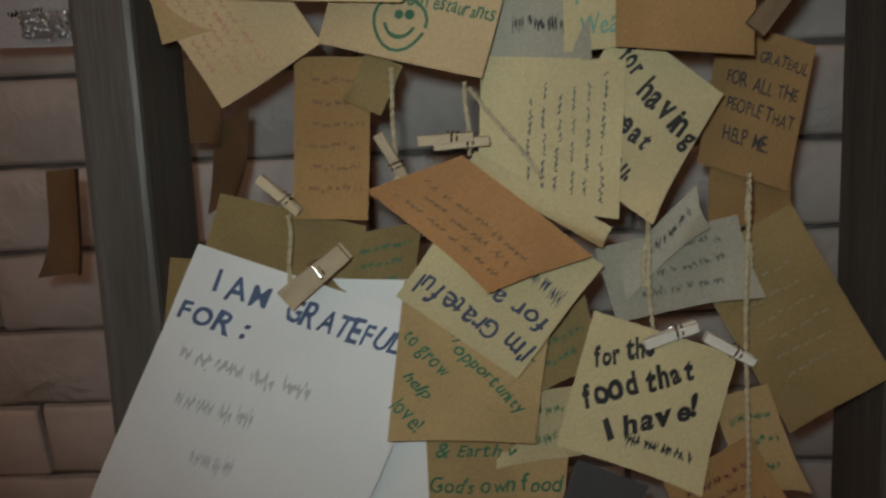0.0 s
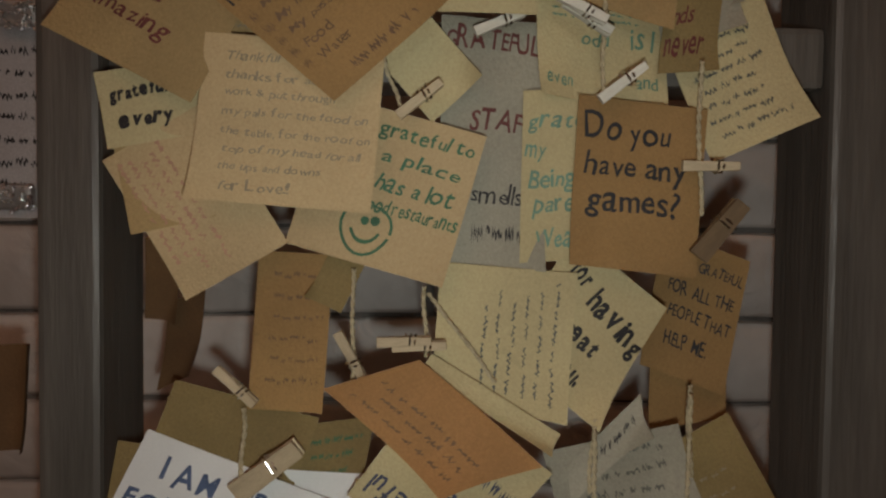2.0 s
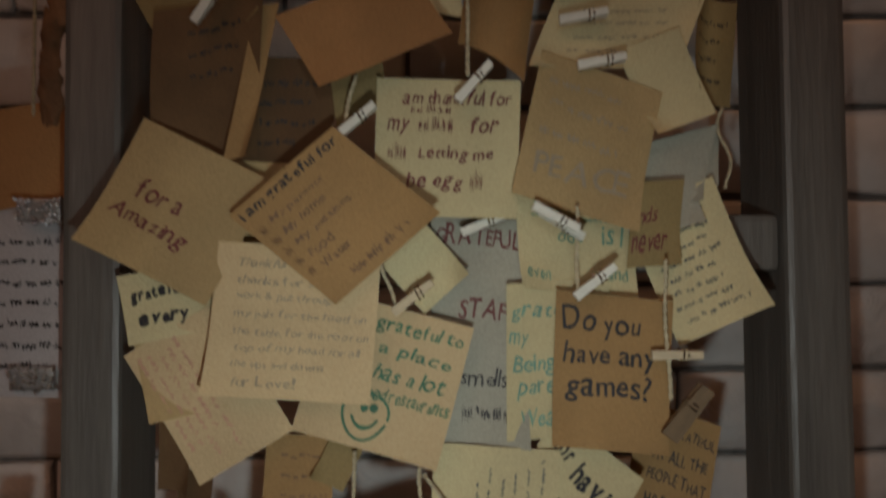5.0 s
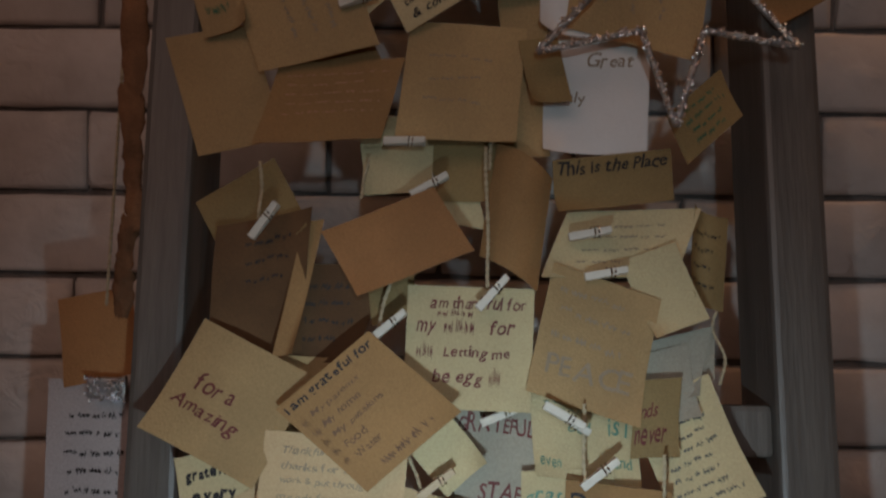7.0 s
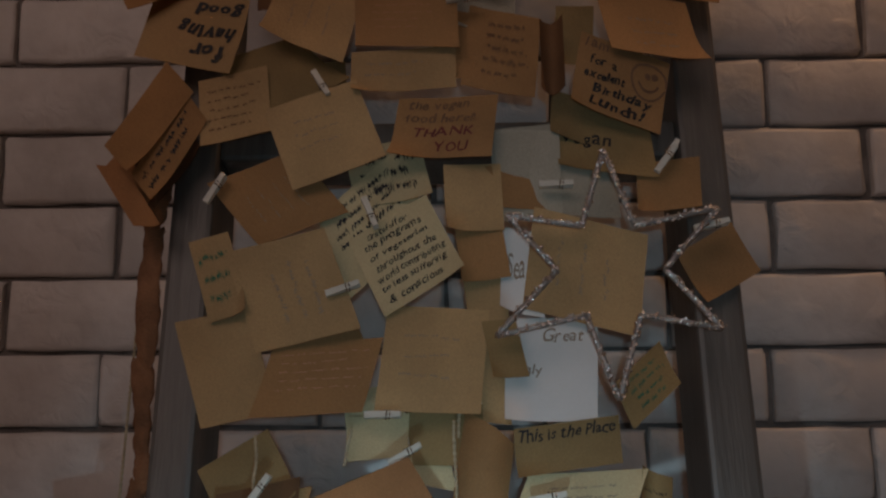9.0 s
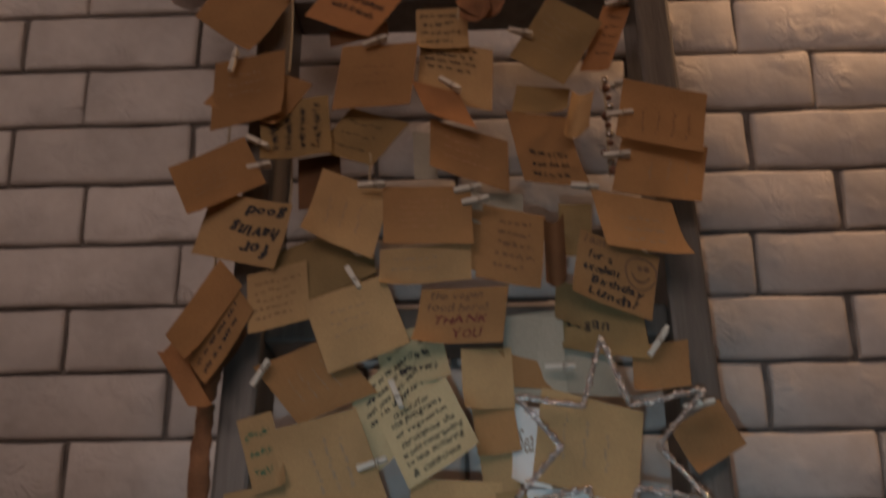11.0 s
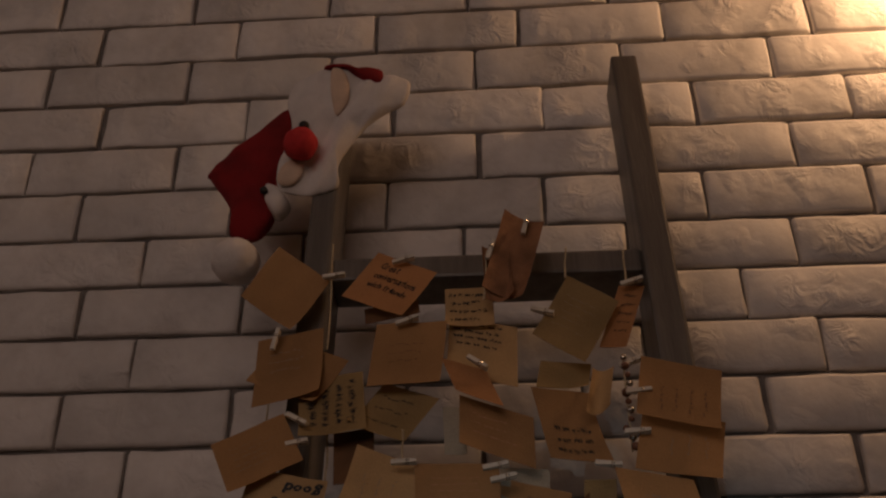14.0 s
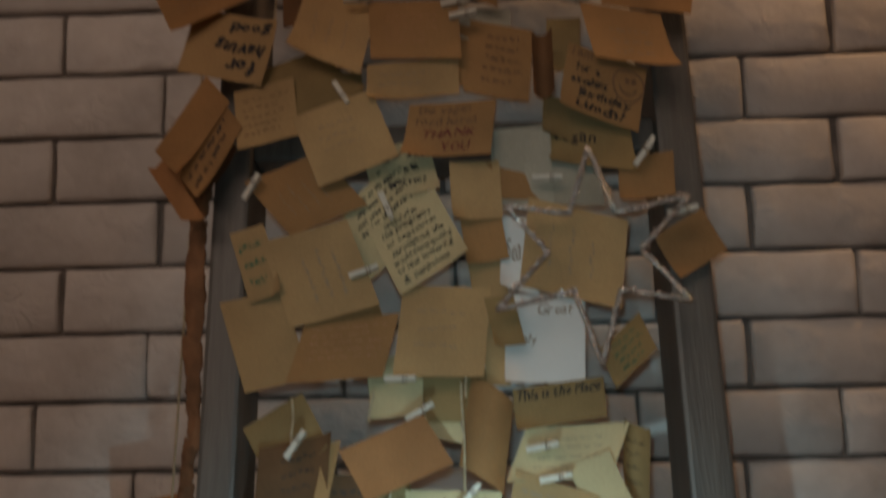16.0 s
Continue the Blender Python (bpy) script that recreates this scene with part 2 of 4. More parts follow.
def note(x, z, w, h, roll, layer, kind, bend=0.004, curl=0.0, shear=0.0, yaw=0.0, label="", out=None):
    """A paper note in front of the ladder: its middle, size, turn (anticlockwise), and how many papers it hangs before."""
    words = {"kraft": "brown kraft paper note", "tan": "tan paper note", "buff": "pale buff paper note", "cream": "cream paper note", "white": "white paper sheet", "dimmed": "white printed sheet greyed to look less lit", "sienna": "sienna brown curled paper strip", "grey": "grey tracing paper note",
             "olive": "olive brown paper note", "orange": "orange-brown paper note", "dark": "dark brown curled or shade-coloured paper note", "slate": "dark slate grey card"}
    mesh = bpy.data.meshes.new("paper_note")
    seed = (x * 13.7 + z * 7.1) % 9
    n = 9
    verts, faces = [], []
    for side in (0, 1):
        for j in range(n):
            for i in range(n):
                u, v = (i / (n - 1) - 0.5) * w, (j / (n - 1) - 0.5) * h
                verts.append((u + shear * v, bent((w, h, bend, curl, seed), u, v) + 0.0004 * side, v))
    for j in range(n - 1):
        for i in range(n - 1):
            a = j * n + i
            faces.append((a, a + 1, a + n + 1, a + n))
            b = a + n * n
            faces.append((b, b + n, b + n + 1, b + 1))
    rim = [i for i in range(n)] + [j * n + n - 1 for j in range(1, n)] + [n * (n - 1) + i for i in range(n - 2, -1, -1)] + [j * n for j in range(n - 2, 0, -1)]
    k = len(verts)
    verts.extend([verts[a] for a in rim] + [verts[a + n * n] for a in rim])
    for i in range(len(rim)):
        j = (i + 1) % len(rim)
        faces.append((k + j, k + i, k + len(rim) + i, k + len(rim) + j))
    mesh.from_pydata(verts, [], faces)
    for p in list(mesh.polygons)[: 2 * (n - 1) ** 2]:
        p.use_smooth = True
    mesh.materials.append(KINDS[kind])
    ob = new("paper_note", mesh)
    PAPER[ob.name] = (w, h, bend, curl, seed)
    tagged(ob, label or words[kind] + " pegged to the twine on the ladder", "note", "notes on the ladder")
    ob["shear"] = shear
    y = front(z) - (0.005 + 0.004 * layer if out is None else out)
    ob.matrix_world = pose(x, y, z) @ pose(0, 0, 0, -math.degrees(LEAN), 0, yaw) @ pose(0, 0, 0, 0, -roll, 0) @ pose(0, 0, 0, 5 * math.sin(seed * 17), 0, 6 * math.sin(seed * 29))
    return ob


def lay_on(ob, name, verts, faces, ink):
    """Lays a flat figure, in metres on the paper, onto its curved face as a part."""
    shear = ob["shear"]
    mesh = bpy.data.meshes.new(name)
    mesh.from_pydata([(u + shear * v, bent(PAPER[ob.name], u, v) - 0.0007, v) for u, v in verts], [], faces)
    mesh.materials.append(INKS[ink])
    p = new(name, mesh)
    p.parent = ob
    return p


GLYPHS = {}


def glyph(letter, bold):
    """One letter as points and faces, with its width."""
    if (letter, bold) not in GLYPHS:
        data = bpy.data.curves.new("letter", "FONT")
        data.body, data.offset, data.resolution_u = letter, bold, 3
        tmp = new("letter", data)
        bpy.context.view_layer.update()
        mesh = bpy.data.meshes.new_from_object(tmp.evaluated_get(bpy.context.evaluated_depsgraph_get()))
        bpy.data.objects.remove(tmp)
        xy = [(p.co.x, p.co.y) for p in mesh.vertices]
        x0 = min(p[0] for p in xy)
        GLYPHS[letter, bold] = [(p[0] - x0, p[1]) for p in xy], [tuple(p.vertices) for p in mesh.polygons], max(p[0] for p in xy) - x0
        bpy.data.meshes.remove(mesh)
    return GLYPHS[letter, bold]


def write(ob, words, u, v, uw, vh, ink="black", bold=0.012, slant=0.12, turn=0.0):
    """Hand lettering on a paper, letter by letter, fitted to the box whose top left is u, v and whose size is uw, vh (parts of the paper's width and height)."""
    w, h = PAPER[ob.name][:2]
    rnd = random.Random(words + str(u))
    slant += rnd.uniform(-0.06, 0.12)
    xy, faces, at, drift = [], [], 0.0, 0.0
    for letter in words:
        if letter == " ":
            at += rnd.uniform(0.2, 0.34)
            continue
        pts, fs, wide = glyph(letter, bold)
        grow, lean = rnd.uniform(0.86, 1.14), radians(rnd.uniform(-9, 9))
        drift = drift * 0.6 + rnd.uniform(-0.06, 0.06)
        seed, k = rnd.uniform(0, 50), len(xy)
        for px, py in pts:
            px += 0.05 * noise.noise((px * 3.1, py * 3.1, seed))
            py += 0.05 * noise.noise((px * 3.1, py * 3.1, seed + 9))
            px, py = (px - wide / 2) * grow * 0.96, py * grow
            xy.append((at + wide / 2 + px * math.cos(lean) - py * math.sin(lean) + slant * py, px * math.sin(lean) + py * math.cos(lean) + drift))
        faces.extend(tuple(q + k for q in f) for f in fs)
        at += wide * grow + rnd.uniform(0.02, 0.07)
    x0, x1 = min(p[0] for p in xy), max(p[0] for p in xy)
    y0, y1 = min(p[1] for p in xy), max(p[1] for p in xy)
    out = []
    for px, py in xy:
        du, dv = (px - x0) / (x1 - x0) * uw * w, (py - y1) / (y1 - y0) * vh * h
        c, q = math.cos(radians(turn)), math.sin(radians(turn))
        out.append(((u - 0.5) * w + c * du - q * dv, (0.5 - v) * h + q * du + c * dv))
    return tagged(lay_on(ob, "writing", out, faces, ink), kind="stuff")


def scrawl(ob, lines, u=0.12, v=0.14, uw=0.76, vh=0.72, ink="faint", weight=0.3, upright=False):
    """Writing that cannot be read, as plain bars, word by word, along the paper or up it."""
    w, h = PAPER[ob.name][:2]
    rnd = random.Random(round(w * 9e4 + h * 7e3 + lines))
    verts, faces = [], []

    def put(a, b):
        p, q = (b, 1 - a) if upright else (a, b)
        verts.append(((u + p * uw - 0.5) * w, (0.5 - v - q * vh) * h))

    for i in range(lines):
        a = rnd.uniform(0, 0.08)
        end = rnd.uniform(0.72, 1.0)
        while a < end:
            long = min(rnd.uniform(0.05, 0.2), max(end - a, 0.03))
            at = (i + 0.5) / lines + rnd.uniform(-0.1, 0.1) / lines
            thick, wave, beat = weight * rnd.uniform(0.6, 1.0) / lines, rnd.uniform(0.3, 0.6) * weight / lines, rnd.uniform(160, 260)
            n, k = max(3, int(long / 0.0055)), len(verts)
            for j in range(n + 1):
                p = a + long * j / n
                c = at + wave * (1.5 * noise.noise((p * beat * 0.4, i * 3.7, w * 90)) + 0.5 * math.sin(p * beat * 0.7))
                t = thick * 0.5 * (0.75 + 0.35 * math.sin(p * 113 + i))
                put(p, c - t)
                put(p, c + t)
            faces.extend((k + 2 * j, k + 2 * j + 2, k + 2 * j + 3, k + 2 * j + 1) for j in range(n))
            a += long + rnd.uniform(0.03, 0.06)
    return tagged(lay_on(ob, "writing", verts, faces, ink), kind="stuff")


def ring(ob, u, v, r, ink="green", wide=0.12):
    """A drawn smiling round: two circles, two dots and a curve, as one drawing."""
    w, h = PAPER[ob.name][:2]
    cu, cv = (u - 0.5) * w, (0.5 - v) * h
    verts, faces = [], []

    def arc(x, y, rad, a0, a1, half, n=20):
        k = len(verts)
        for i in range(n + 1):
            a = radians(a0 + (a1 - a0) * i / n)
            wob = 1 + 0.05 * math.sin(3 * a)
            for q in (rad * wob - half, rad * wob + half):
                verts.append((cu + x + q * math.cos(a), cv + y + q * math.sin(a)))
        faces.extend((k + 2 * i, k + 2 * i + 1, k + 2 * i + 3, k + 2 * i + 2) for i in range(n))

    arc(0, 0, r, 0, 350, r * wide * 0.5)
    arc(0, r * 0.1, r * 0.62, 200, 345, r * wide * 0.5)
    arc(0, r * 0.35, r * 0.8, 225, 315, r * wide * 0.4)
    arc(-r * 0.1, r * 0.3, r * 0.09, 0, 360, r * 0.09, 8)
    arc(r * 0.3, r * 0.38, r * 0.1, 0, 360, r * 0.1, 8)
    return lay_on(ob, "drawing", verts, faces, ink)


def peg(x, z, layer, angle, pale=True, long=0.025, wide=0.0048):
    """A small clothes peg: two wooden jaws, wedge-ended, and the wire spring between them."""
    base = tagged(new("clothes_peg"), ("dark brown" if pale is None else "pale" if pale else "light brown") + " wooden mini clothes peg with a steel spring", "clothes peg", "pegs on the twine")
    base.matrix_world = pose(x, front(z) - 0.009 - 0.0036 * layer, z, -math.degrees(LEAN), 0, 0) @ pose(0, 0, 0, 0, -angle, 0)
    wood = PEGDARK if pale is None else PEGWHITE if pale else PEGWOOD
    for s in (-1, 1):
        bm = box(bmesh.new(), (-long / 2, -0.0016, -wide / 2), (long / 2, 0.0016, wide / 2), 0.0005)
        for q in bm.verts:
            if q.co.x > long * 0.3:
                q.co.z *= 0.8
            if q.co.x < -long * 0.3:
                q.co.y *= 0.7
        jaw = part("jaw", bm, wood, base)
        jaw.matrix_basis = pose(0, s * 0.0018, 0, 0, 0, s * 5.0)
    bm = bmesh.new()
    pts = [(0.001 + 0.0004 * i, 0.0042 * math.sin(i * 1.1), (wide / 2 + 0.0008) * math.cos(i * 1.1)) for i in range(14)]
    tube(bm, pts, 0.0006, 5)
    part("spring", bm, STEEL, base)
    return base


def strand(bm, pts, radius, pitch=0.0085):
    """Two strands laid round each other along points."""
    run, length = [Vector(p) for p in pts], 0.0
    fine = []
    for p, q in zip(run, run[1:]):
        n = max(1, int((q - p).length / 0.0011))
        fine.extend(p.lerp(q, i / n) for i in range(n))
    fine.append(run[-1])
    for phase in (0.0, math.pi):
        length, out = 0.0, []
        for i, p in enumerate(fine):
            length += (p - fine[i - 1]).length if i else 0.0
            a = 2 * math.pi * length / pitch + phase
            out.append(p + Vector((math.cos(a), math.sin(a), 0)) * radius * 0.55)
        tube(bm, out, radius * 0.62, 5)
    return bm


def twine(x, z0, z1, layer, sway=0.003, radius=0.0011, x1=None):
    """A length of laid jute twine hanging before the ladder."""
    x1 = x if x1 is None else x1
    pts = []
    for i in range(13):
        f = i / 12
        z = z0 + (z1 - z0) * f
        pts.append((x + (x1 - x) * f + sway * math.sin(f * 5 + x * 40) * f * (1 - f), front(z) - 0.006 - 0.004 * layer + 0.002 * math.sin(f * 4), z))
    ob = part("twine", strand(bmesh.new(), pts, radius), TWINE, smooth=True)
    return tagged(ob, "length of twisted jute twine hanging on the ladder", "twine", "twines on the ladder")


def bead_string(x, z0, z1, layer):
    """A cord threaded with small dark beads."""
    y = front((z0 + z1) / 2) - 0.006 - 0.004 * layer
    base = tagged(new("bead_string"), "cord of small brown beads hanging among the notes", "bead string")
    base.location = (x, y, z0)
    part("cord", tube(bmesh.new(), [(0, 0, (z1 - z0) * i / 8) for i in range(9)], 0.0012, 6), TWINE, base, smooth=True)
    rnd = random.Random(3)
    for i in range(11):
        bm = bmesh.new()
        bmesh.ops.create_icosphere(bm, subdivisions=2, radius=rnd.uniform(0.003, 0.0052))
        b = part("bead", bm, BEAD if i % 3 else STEEL, base, smooth=True)
        b.location = (rnd.uniform(-0.004, 0.004), rnd.uniform(-0.003, 0.0), (z1 - z0) * (i + 0.5) / 11)
    return base


def glitter_clip(x, y, z):
    """A spring clip covered in silver glitter."""
    base = tagged(new("glitter_clip"), "small clip covered with silver glitter holding a sheet", "clip")
    base.location = (x, y, z)
    part("body", box(bmesh.new(), (-0.013, -0.003, -0.007), (0.013, 0.003, 0.007), 0.002), STARWIRE, base)
    bm = bmesh.new()
    rnd = random.Random(int(z * 100))
    for i in range(60):
        made = bmesh.ops.create_icosphere(bm, subdivisions=1, radius=rnd.uniform(0.0008, 0.0018))
        bmesh.ops.translate(bm, vec=(rnd.uniform(-0.014, 0.014), rnd.uniform(-0.005, -0.002), rnd.uniform(-0.008, 0.008)), verts=made["verts"])
    part("glitter", bm, TINSEL, base, "silver glitter grains")
    return base


# ---- the notes on the lower ladder ----
n = note(0.133, 1.191, 0.074, 0.070, -27, 8, "tan", bend=0.006)
write(n, "for a", .2, .38, .34, .16, "red", .01)
write(n, "Amazing", .08, .6, .6, .17, "red", .012)
n = note(0.158, 1.186, 0.067, 0.060, -3, 4, "tan", shear=-0.10)
scrawl(n, 4, ink="faint", weight=.12)
n = note(0.128, 1.144, 0.050, 0.036, 11, 5, "cream")
write(n, "grateful", .1, .2, .56, .26, "black", .05)
write(n, "every", .14, .6, .52, .24, "black", .05)
n = note(0.148, 1.099, 0.077, 0.054, -57, 6, "buff", bend=0.003, shear=0.05)
scrawl(n, 5, .06, .45, .88, .5, "pink", .42)
n = note(0.133, 1.107, 0.040, 0.042, 13, 5, "tan")
n = note(0.193, 1.137, 0.082, 0.076, -4, 10, "buff", bend=0.005)
write(n, "Thankful", .14, .09, .3, .07, "faint", .004)
write(n, "thanks for all", .14, .21, .5, .065, "faint", .004)
write(n, "work & put through", .15, .32, .6, .065, "faint", .004)
write(n, "my pals for the food on", .14, .425, .8, .075, "faint", .004)
write(n, "the table, for the roof on", .14, .545, .82, .065, "faint", .004)
write(n, "top of my head for all", .16, .65, .76, .07, "faint", .004)
write(n, "the ups and downs", .15, .76, .56, .065, "faint", .004)
write(n, "for Love!!", .17, .86, .38, .075, "faint", .004)
n = note(0.214, 1.190, 0.067, 0.067, 41, 12, "kraft", bend=0.006, shear=-0.16)
write(n, "I am grateful for", .04, .03, .9, .1, "black", .02)
write(n, "My parents", .16, .2, .5, .075, "brown", .008)
write(n, "My home", .16, .32, .4, .075, "brown", .008)
write(n, "My passions", .16, .44, .52, .075, "brown", .008)
write(n, "Food", .16, .56, .22, .075, "brown", .008)
write(n, "Water", .16, .68, .26, .075, "brown", .008)
scrawl(n, 1, .22, .83, .74, .12, "brown", .45)
scrawl(n, 5, .05, .2, .07, .56, "brown", .5)
n = note(0.257, 1.161, 0.032, 0.039, 43, 4, "cream", shear=0.02)
n = note(0.237, 1.106, 0.076, 0.073, -15, 7, "buff", bend=0.004)
write(n, "grateful to", .36, .07, .6, .13, "green", .014)
write(n, "a place", .42, .24, .5, .12, "green", .014)
write(n, "has a lot", .42, .4, .5, .12, "green", .014)
write(n, "good restaurants", .36, .56, .62, .12, "green", .014)
ring(n, .445, .775, .0118)
n = note(0.287, 1.126, 0.050, 0.120, -4, 2, "grey", shear=-0.07)
write(n, "GRATEFUL", .05, .03, .9, .11, "red", .014)
write(n, "STAFF", .28, .36, .62, .1, "red", .014)
write(n, "smells", .3, .66, .5, .09, "black", .006)
scrawl(n, 1, .3, .8, .6, .12, "black", .4)
n = note(0.338, 1.172, 0.063, 0.054, -6, 4, "cream", shear=-0.13)
write(n, "odd", .34, .38, .22, .13, "teal", .01)
write(n, "is I", .72, .3, .2, .2, "teal", .01)
write(n, "even", .06, .78, .2, .11, "teal", .01)
write(n, "and", .74, .72, .18, .12, "teal", .01)
scrawl(n, 3, .1, .1, .8, .2, "teal", .3)
n = note(0.327, 1.113, 0.053, 0.081, 3, 5, "cream", shear=0.06)
write(n, "grateful", .05, .12, .75, .13, "teal", .012)
write(n, "my", .02, .31, .2, .11, "teal", .012)
write(n, "Being", .06, .46, .42, .14, "teal", .014)
write(n, "parent", .1, .63, .55, .12, "teal", .014)
write(n, "Wear", .14, .8, .4, .13, "teal", .014)
n = note(0.352, 1.110, 0.060, 0.077, -6, 9, "kraft", bend=0.004, label='brown kraft note with black marker question about games', shear=-0.05)
write(n, "Do you", .05, .08, .68, .22, "black", .012, .05)
write(n, "have any", .07, .315, .8, .18, "black", .012, .05)
write(n, "games?", .1, .51, .74, .2, "black", .012, .05)
n = note(0.402, 1.162, 0.052, 0.074, 24, 3, "cream", bend=0.008, shear=0.06)
scrawl(n, 8, .12, .12, .76, .8, "slate", .3)
n = note(0.378, 1.183, 0.027, 0.044, 4, 6, "olive", shear=0.18)
write(n, "ends", .02, .3, .5, .2, "red", .01)
write(n, "never", .05, .62, .7, .22, "red", .012)
n = note(0.400, 1.034, 0.048, 0.072, -20, 7, "kraft", out=-0.03, bend=0.004, label='brown kraft note in black capitals thanking people that help', shear=-0.18)
write(n, "GRATEFUL", .46, .12, .5, .1, "black", .008, .1)
write(n, "FOR ALL THE", .16, .3, .76, .12, "black", .008, .1)
write(n, "PEOPLE THAT", .2, .48, .74, .12, "black", .008, .1)
write(n, "HELP ME.", .22, .68, .5, .12, "black", .008, .1)
n = note(0.402, 0.988, 0.045, 0.038, 9, 4, "kraft", out=-0.045, shear=0.22)
n = note(0.332, 1.039, 0.058, 0.067, -38, 4, "cream", shear=-0.10)
write(n, "for", .16, .08, .2, .17, "black", .035, turn=-9)
write(n, "having", .42, .17, .6, .25, "black", .035, turn=-9)
write(n, "great", .28, .46, .42, .18, "black", .035, turn=-9)
write(n, "you.", .4, .72, .3, .16, "black", .035, turn=-9)
n = note(0.293, 1.035, 0.065, 0.070, -4, 5, "cream")
scrawl(n, 6, .3, .06, .62, .86, "slate", .2, upright=True)
n = note(0.191, 1.036, 0.036, 0.076, -3, 3, "kraft")
scrawl(n, 6, .2, .08, .72, .8, "brown", .18)
# curled brown sheets; the dark colour also holds the shade on their backs
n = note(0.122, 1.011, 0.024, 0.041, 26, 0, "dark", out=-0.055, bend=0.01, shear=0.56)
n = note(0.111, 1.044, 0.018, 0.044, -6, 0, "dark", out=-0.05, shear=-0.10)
n = note(0.163, 0.984, 0.072, 0.041, -15, 3, "olive", bend=0.003, shear=0.09)
n = note(0.115, 0.954, 0.027, 0.052, -6, 2, "olive", shear=0.06)
n = note(0.147, 0.900, 0.127, 0.161, -19, 7, "white", bend=0.003, label='large white sheet lettered in blue felt pen, pegged to twine', shear=0.12)
write(n, "I AM", .12, .05, .22, .085, "blue", .02, .1)
write(n, "GRATEFUL", .42, .055, .45, .085, "blue", .022, .1)
write(n, "FOR :", .03, .165, .29, .075, "blue", .026, .1)
scrawl(n, 1, .1, .29, .62, .07, "pale", .5)
scrawl(n, 1, .16, .42, .36, .08, "pale", .5)
scrawl(n, 1, .3, .58, .2, .08, "pale", .5)
n = note(0.208, 0.913, 0.042, 0.114, -3, 4, "white", shear=-0.07)
n = note(0.259, 1.006, 0.046, 0.058, 18, 12, "orange", bend=0.012, label='orange-brown folded card standing open on the twine', shear=-0.68)
scrawl(n, 3, .1, .06, .5, .85, "brown", .3, upright=True)
n = note(0.286, 1.011, 0.070, 0.010, -31, 9, "cream")
n = note(0.267, 0.978, 0.066, 0.064, 144, 11, "cream", shear=0.02)
write(n, "I'm Grateful", .02, .08, .92, .19, "navy", .016)
write(n, "for a", .06, .34, .42, .14, "navy", .016)
scrawl(n, 1, .05, .55, .55, .2, "navy", .45)
n = note(0.253, 0.937, 0.069, 0.074, -6, 9, "tan", shear=0.05)
write(n, "grateful for", .56, .16, .5, .1, "green", .016, turn=-38)
write(n, "many", .27, .16, .28, .1, "green", .016, turn=-42)
write(n, "to grow", .08, .3, .4, .11, "green", .016, turn=-42)
write(n, "help", .1, .55, .24, .1, "green", .016, turn=-40)
write(n, "love!", .05, .72, .26, .11, "green", .016, turn=-40)
write(n, "opportunity", .42, .36, .66, .11, "green", .016, turn=-40)
n = note(0.261, 0.863, 0.072, 0.055, -4, 4, "tan", shear=0.07)
write(n, "& Earth with", .08, .06, .74, .15, "green", .014)
write(n, "God's own food", .06, .34, .92, .2, "green", .014)
n = note(0.334, 0.915, 0.069, 0.066, -19, 8, "cream", bend=0.003, shear=-0.04)
write(n, "for the", .04, .25, .42, .16, "black", .04, turn=30)
write(n, "food that", .03, .53, .78, .19, "black", .04, turn=32)
write(n, "I have!", .24, .72, .68, .18, "black", .04, turn=33)
scrawl(n, 1, .42, .72, .54, .13, "black", .5)
n = note(0.350, 0.972, 0.067, 0.037, 11, 5, "grey", shear=-0.08)
scrawl(n, 3, .2, .1, .7, .75, "slate", .3)
n = note(0.342, 0.986, 0.049, 0.014, 44, 6, "grey", shear=0.77)
scrawl(n, 1, .3, .2, .6, .5, "black", .4)
n = note(0.406, 0.942, 0.055, 0.094, 30, 2, "olive", bend=0.006, shear=0.02)
scrawl(n, 6, .2, .2, .65, .6, "faint", .16)
n = note(0.389, 0.886, 0.028, 0.053, 12, 4, "tan", shear=-0.13)
scrawl(n, 3, ink="green", weight=.25)
n = note(0.373, 0.863, 0.048, 0.042, 27, 6, "kraft")
scrawl(n, 3, ink="red", weight=.3)
n = note(0.314, 0.862, 0.037, 0.028, -23, 6, "slate")
n = note(0.212, 0.975, 0.034, 0.033, 9, 2, "olive", shear=0.34)
scrawl(n, 3, ink="green", weight=.3)
n = note(0.295, 0.935, 0.037, 0.040, 23, 2, "olive", shear=0.16)
scrawl(n, 3, ink="green", weight=.3)
n = note(0.285, 0.894, 0.042, 0.035, 7, 3, "cream", shear=0.14)
scrawl(n, 2, ink="green", weight=.3)
# brown paper beside the rail, its shade put into the dark colour
n = note(0.051, 0.993, 0.024, 0.054, 8, 0, "dark", out=-0.012, curl=0.008, yaw=-25, shear=0.08)
n = note(0.213, 1.061, 0.018, 0.025, -25, 4, "olive")
# ---- the notes on the middle of the ladder ----
n = note(0.270, 1.222, 0.074, 0.071, -2, 7, "cream")
write(n, "am thankful for", .18, .07, .76, .12, "red", .014)
scrawl(n, 1, .22, .19, .4, .07, "red", .6)
write(n, "my", .08, .29, .16, .12, "red", .014)
scrawl(n, 1, .28, .28, .34, .11, "red", .8)
write(n, "for", .66, .27, .2, .12, "red", .014)
scrawl(n, 1, .08, .49, .18, .1, "red", .9)
write(n, "Letting me", .3, .48, .52, .13, "red", .014)
write(n, "be egg", .22, .68, .4, .14, "red", .014)
scrawl(n, 1, .66, .68, .12, .12, "red", .9)
n = note(0.342, 1.225, 0.067, 0.076, -18, 8, "tan", shear=-0.07)
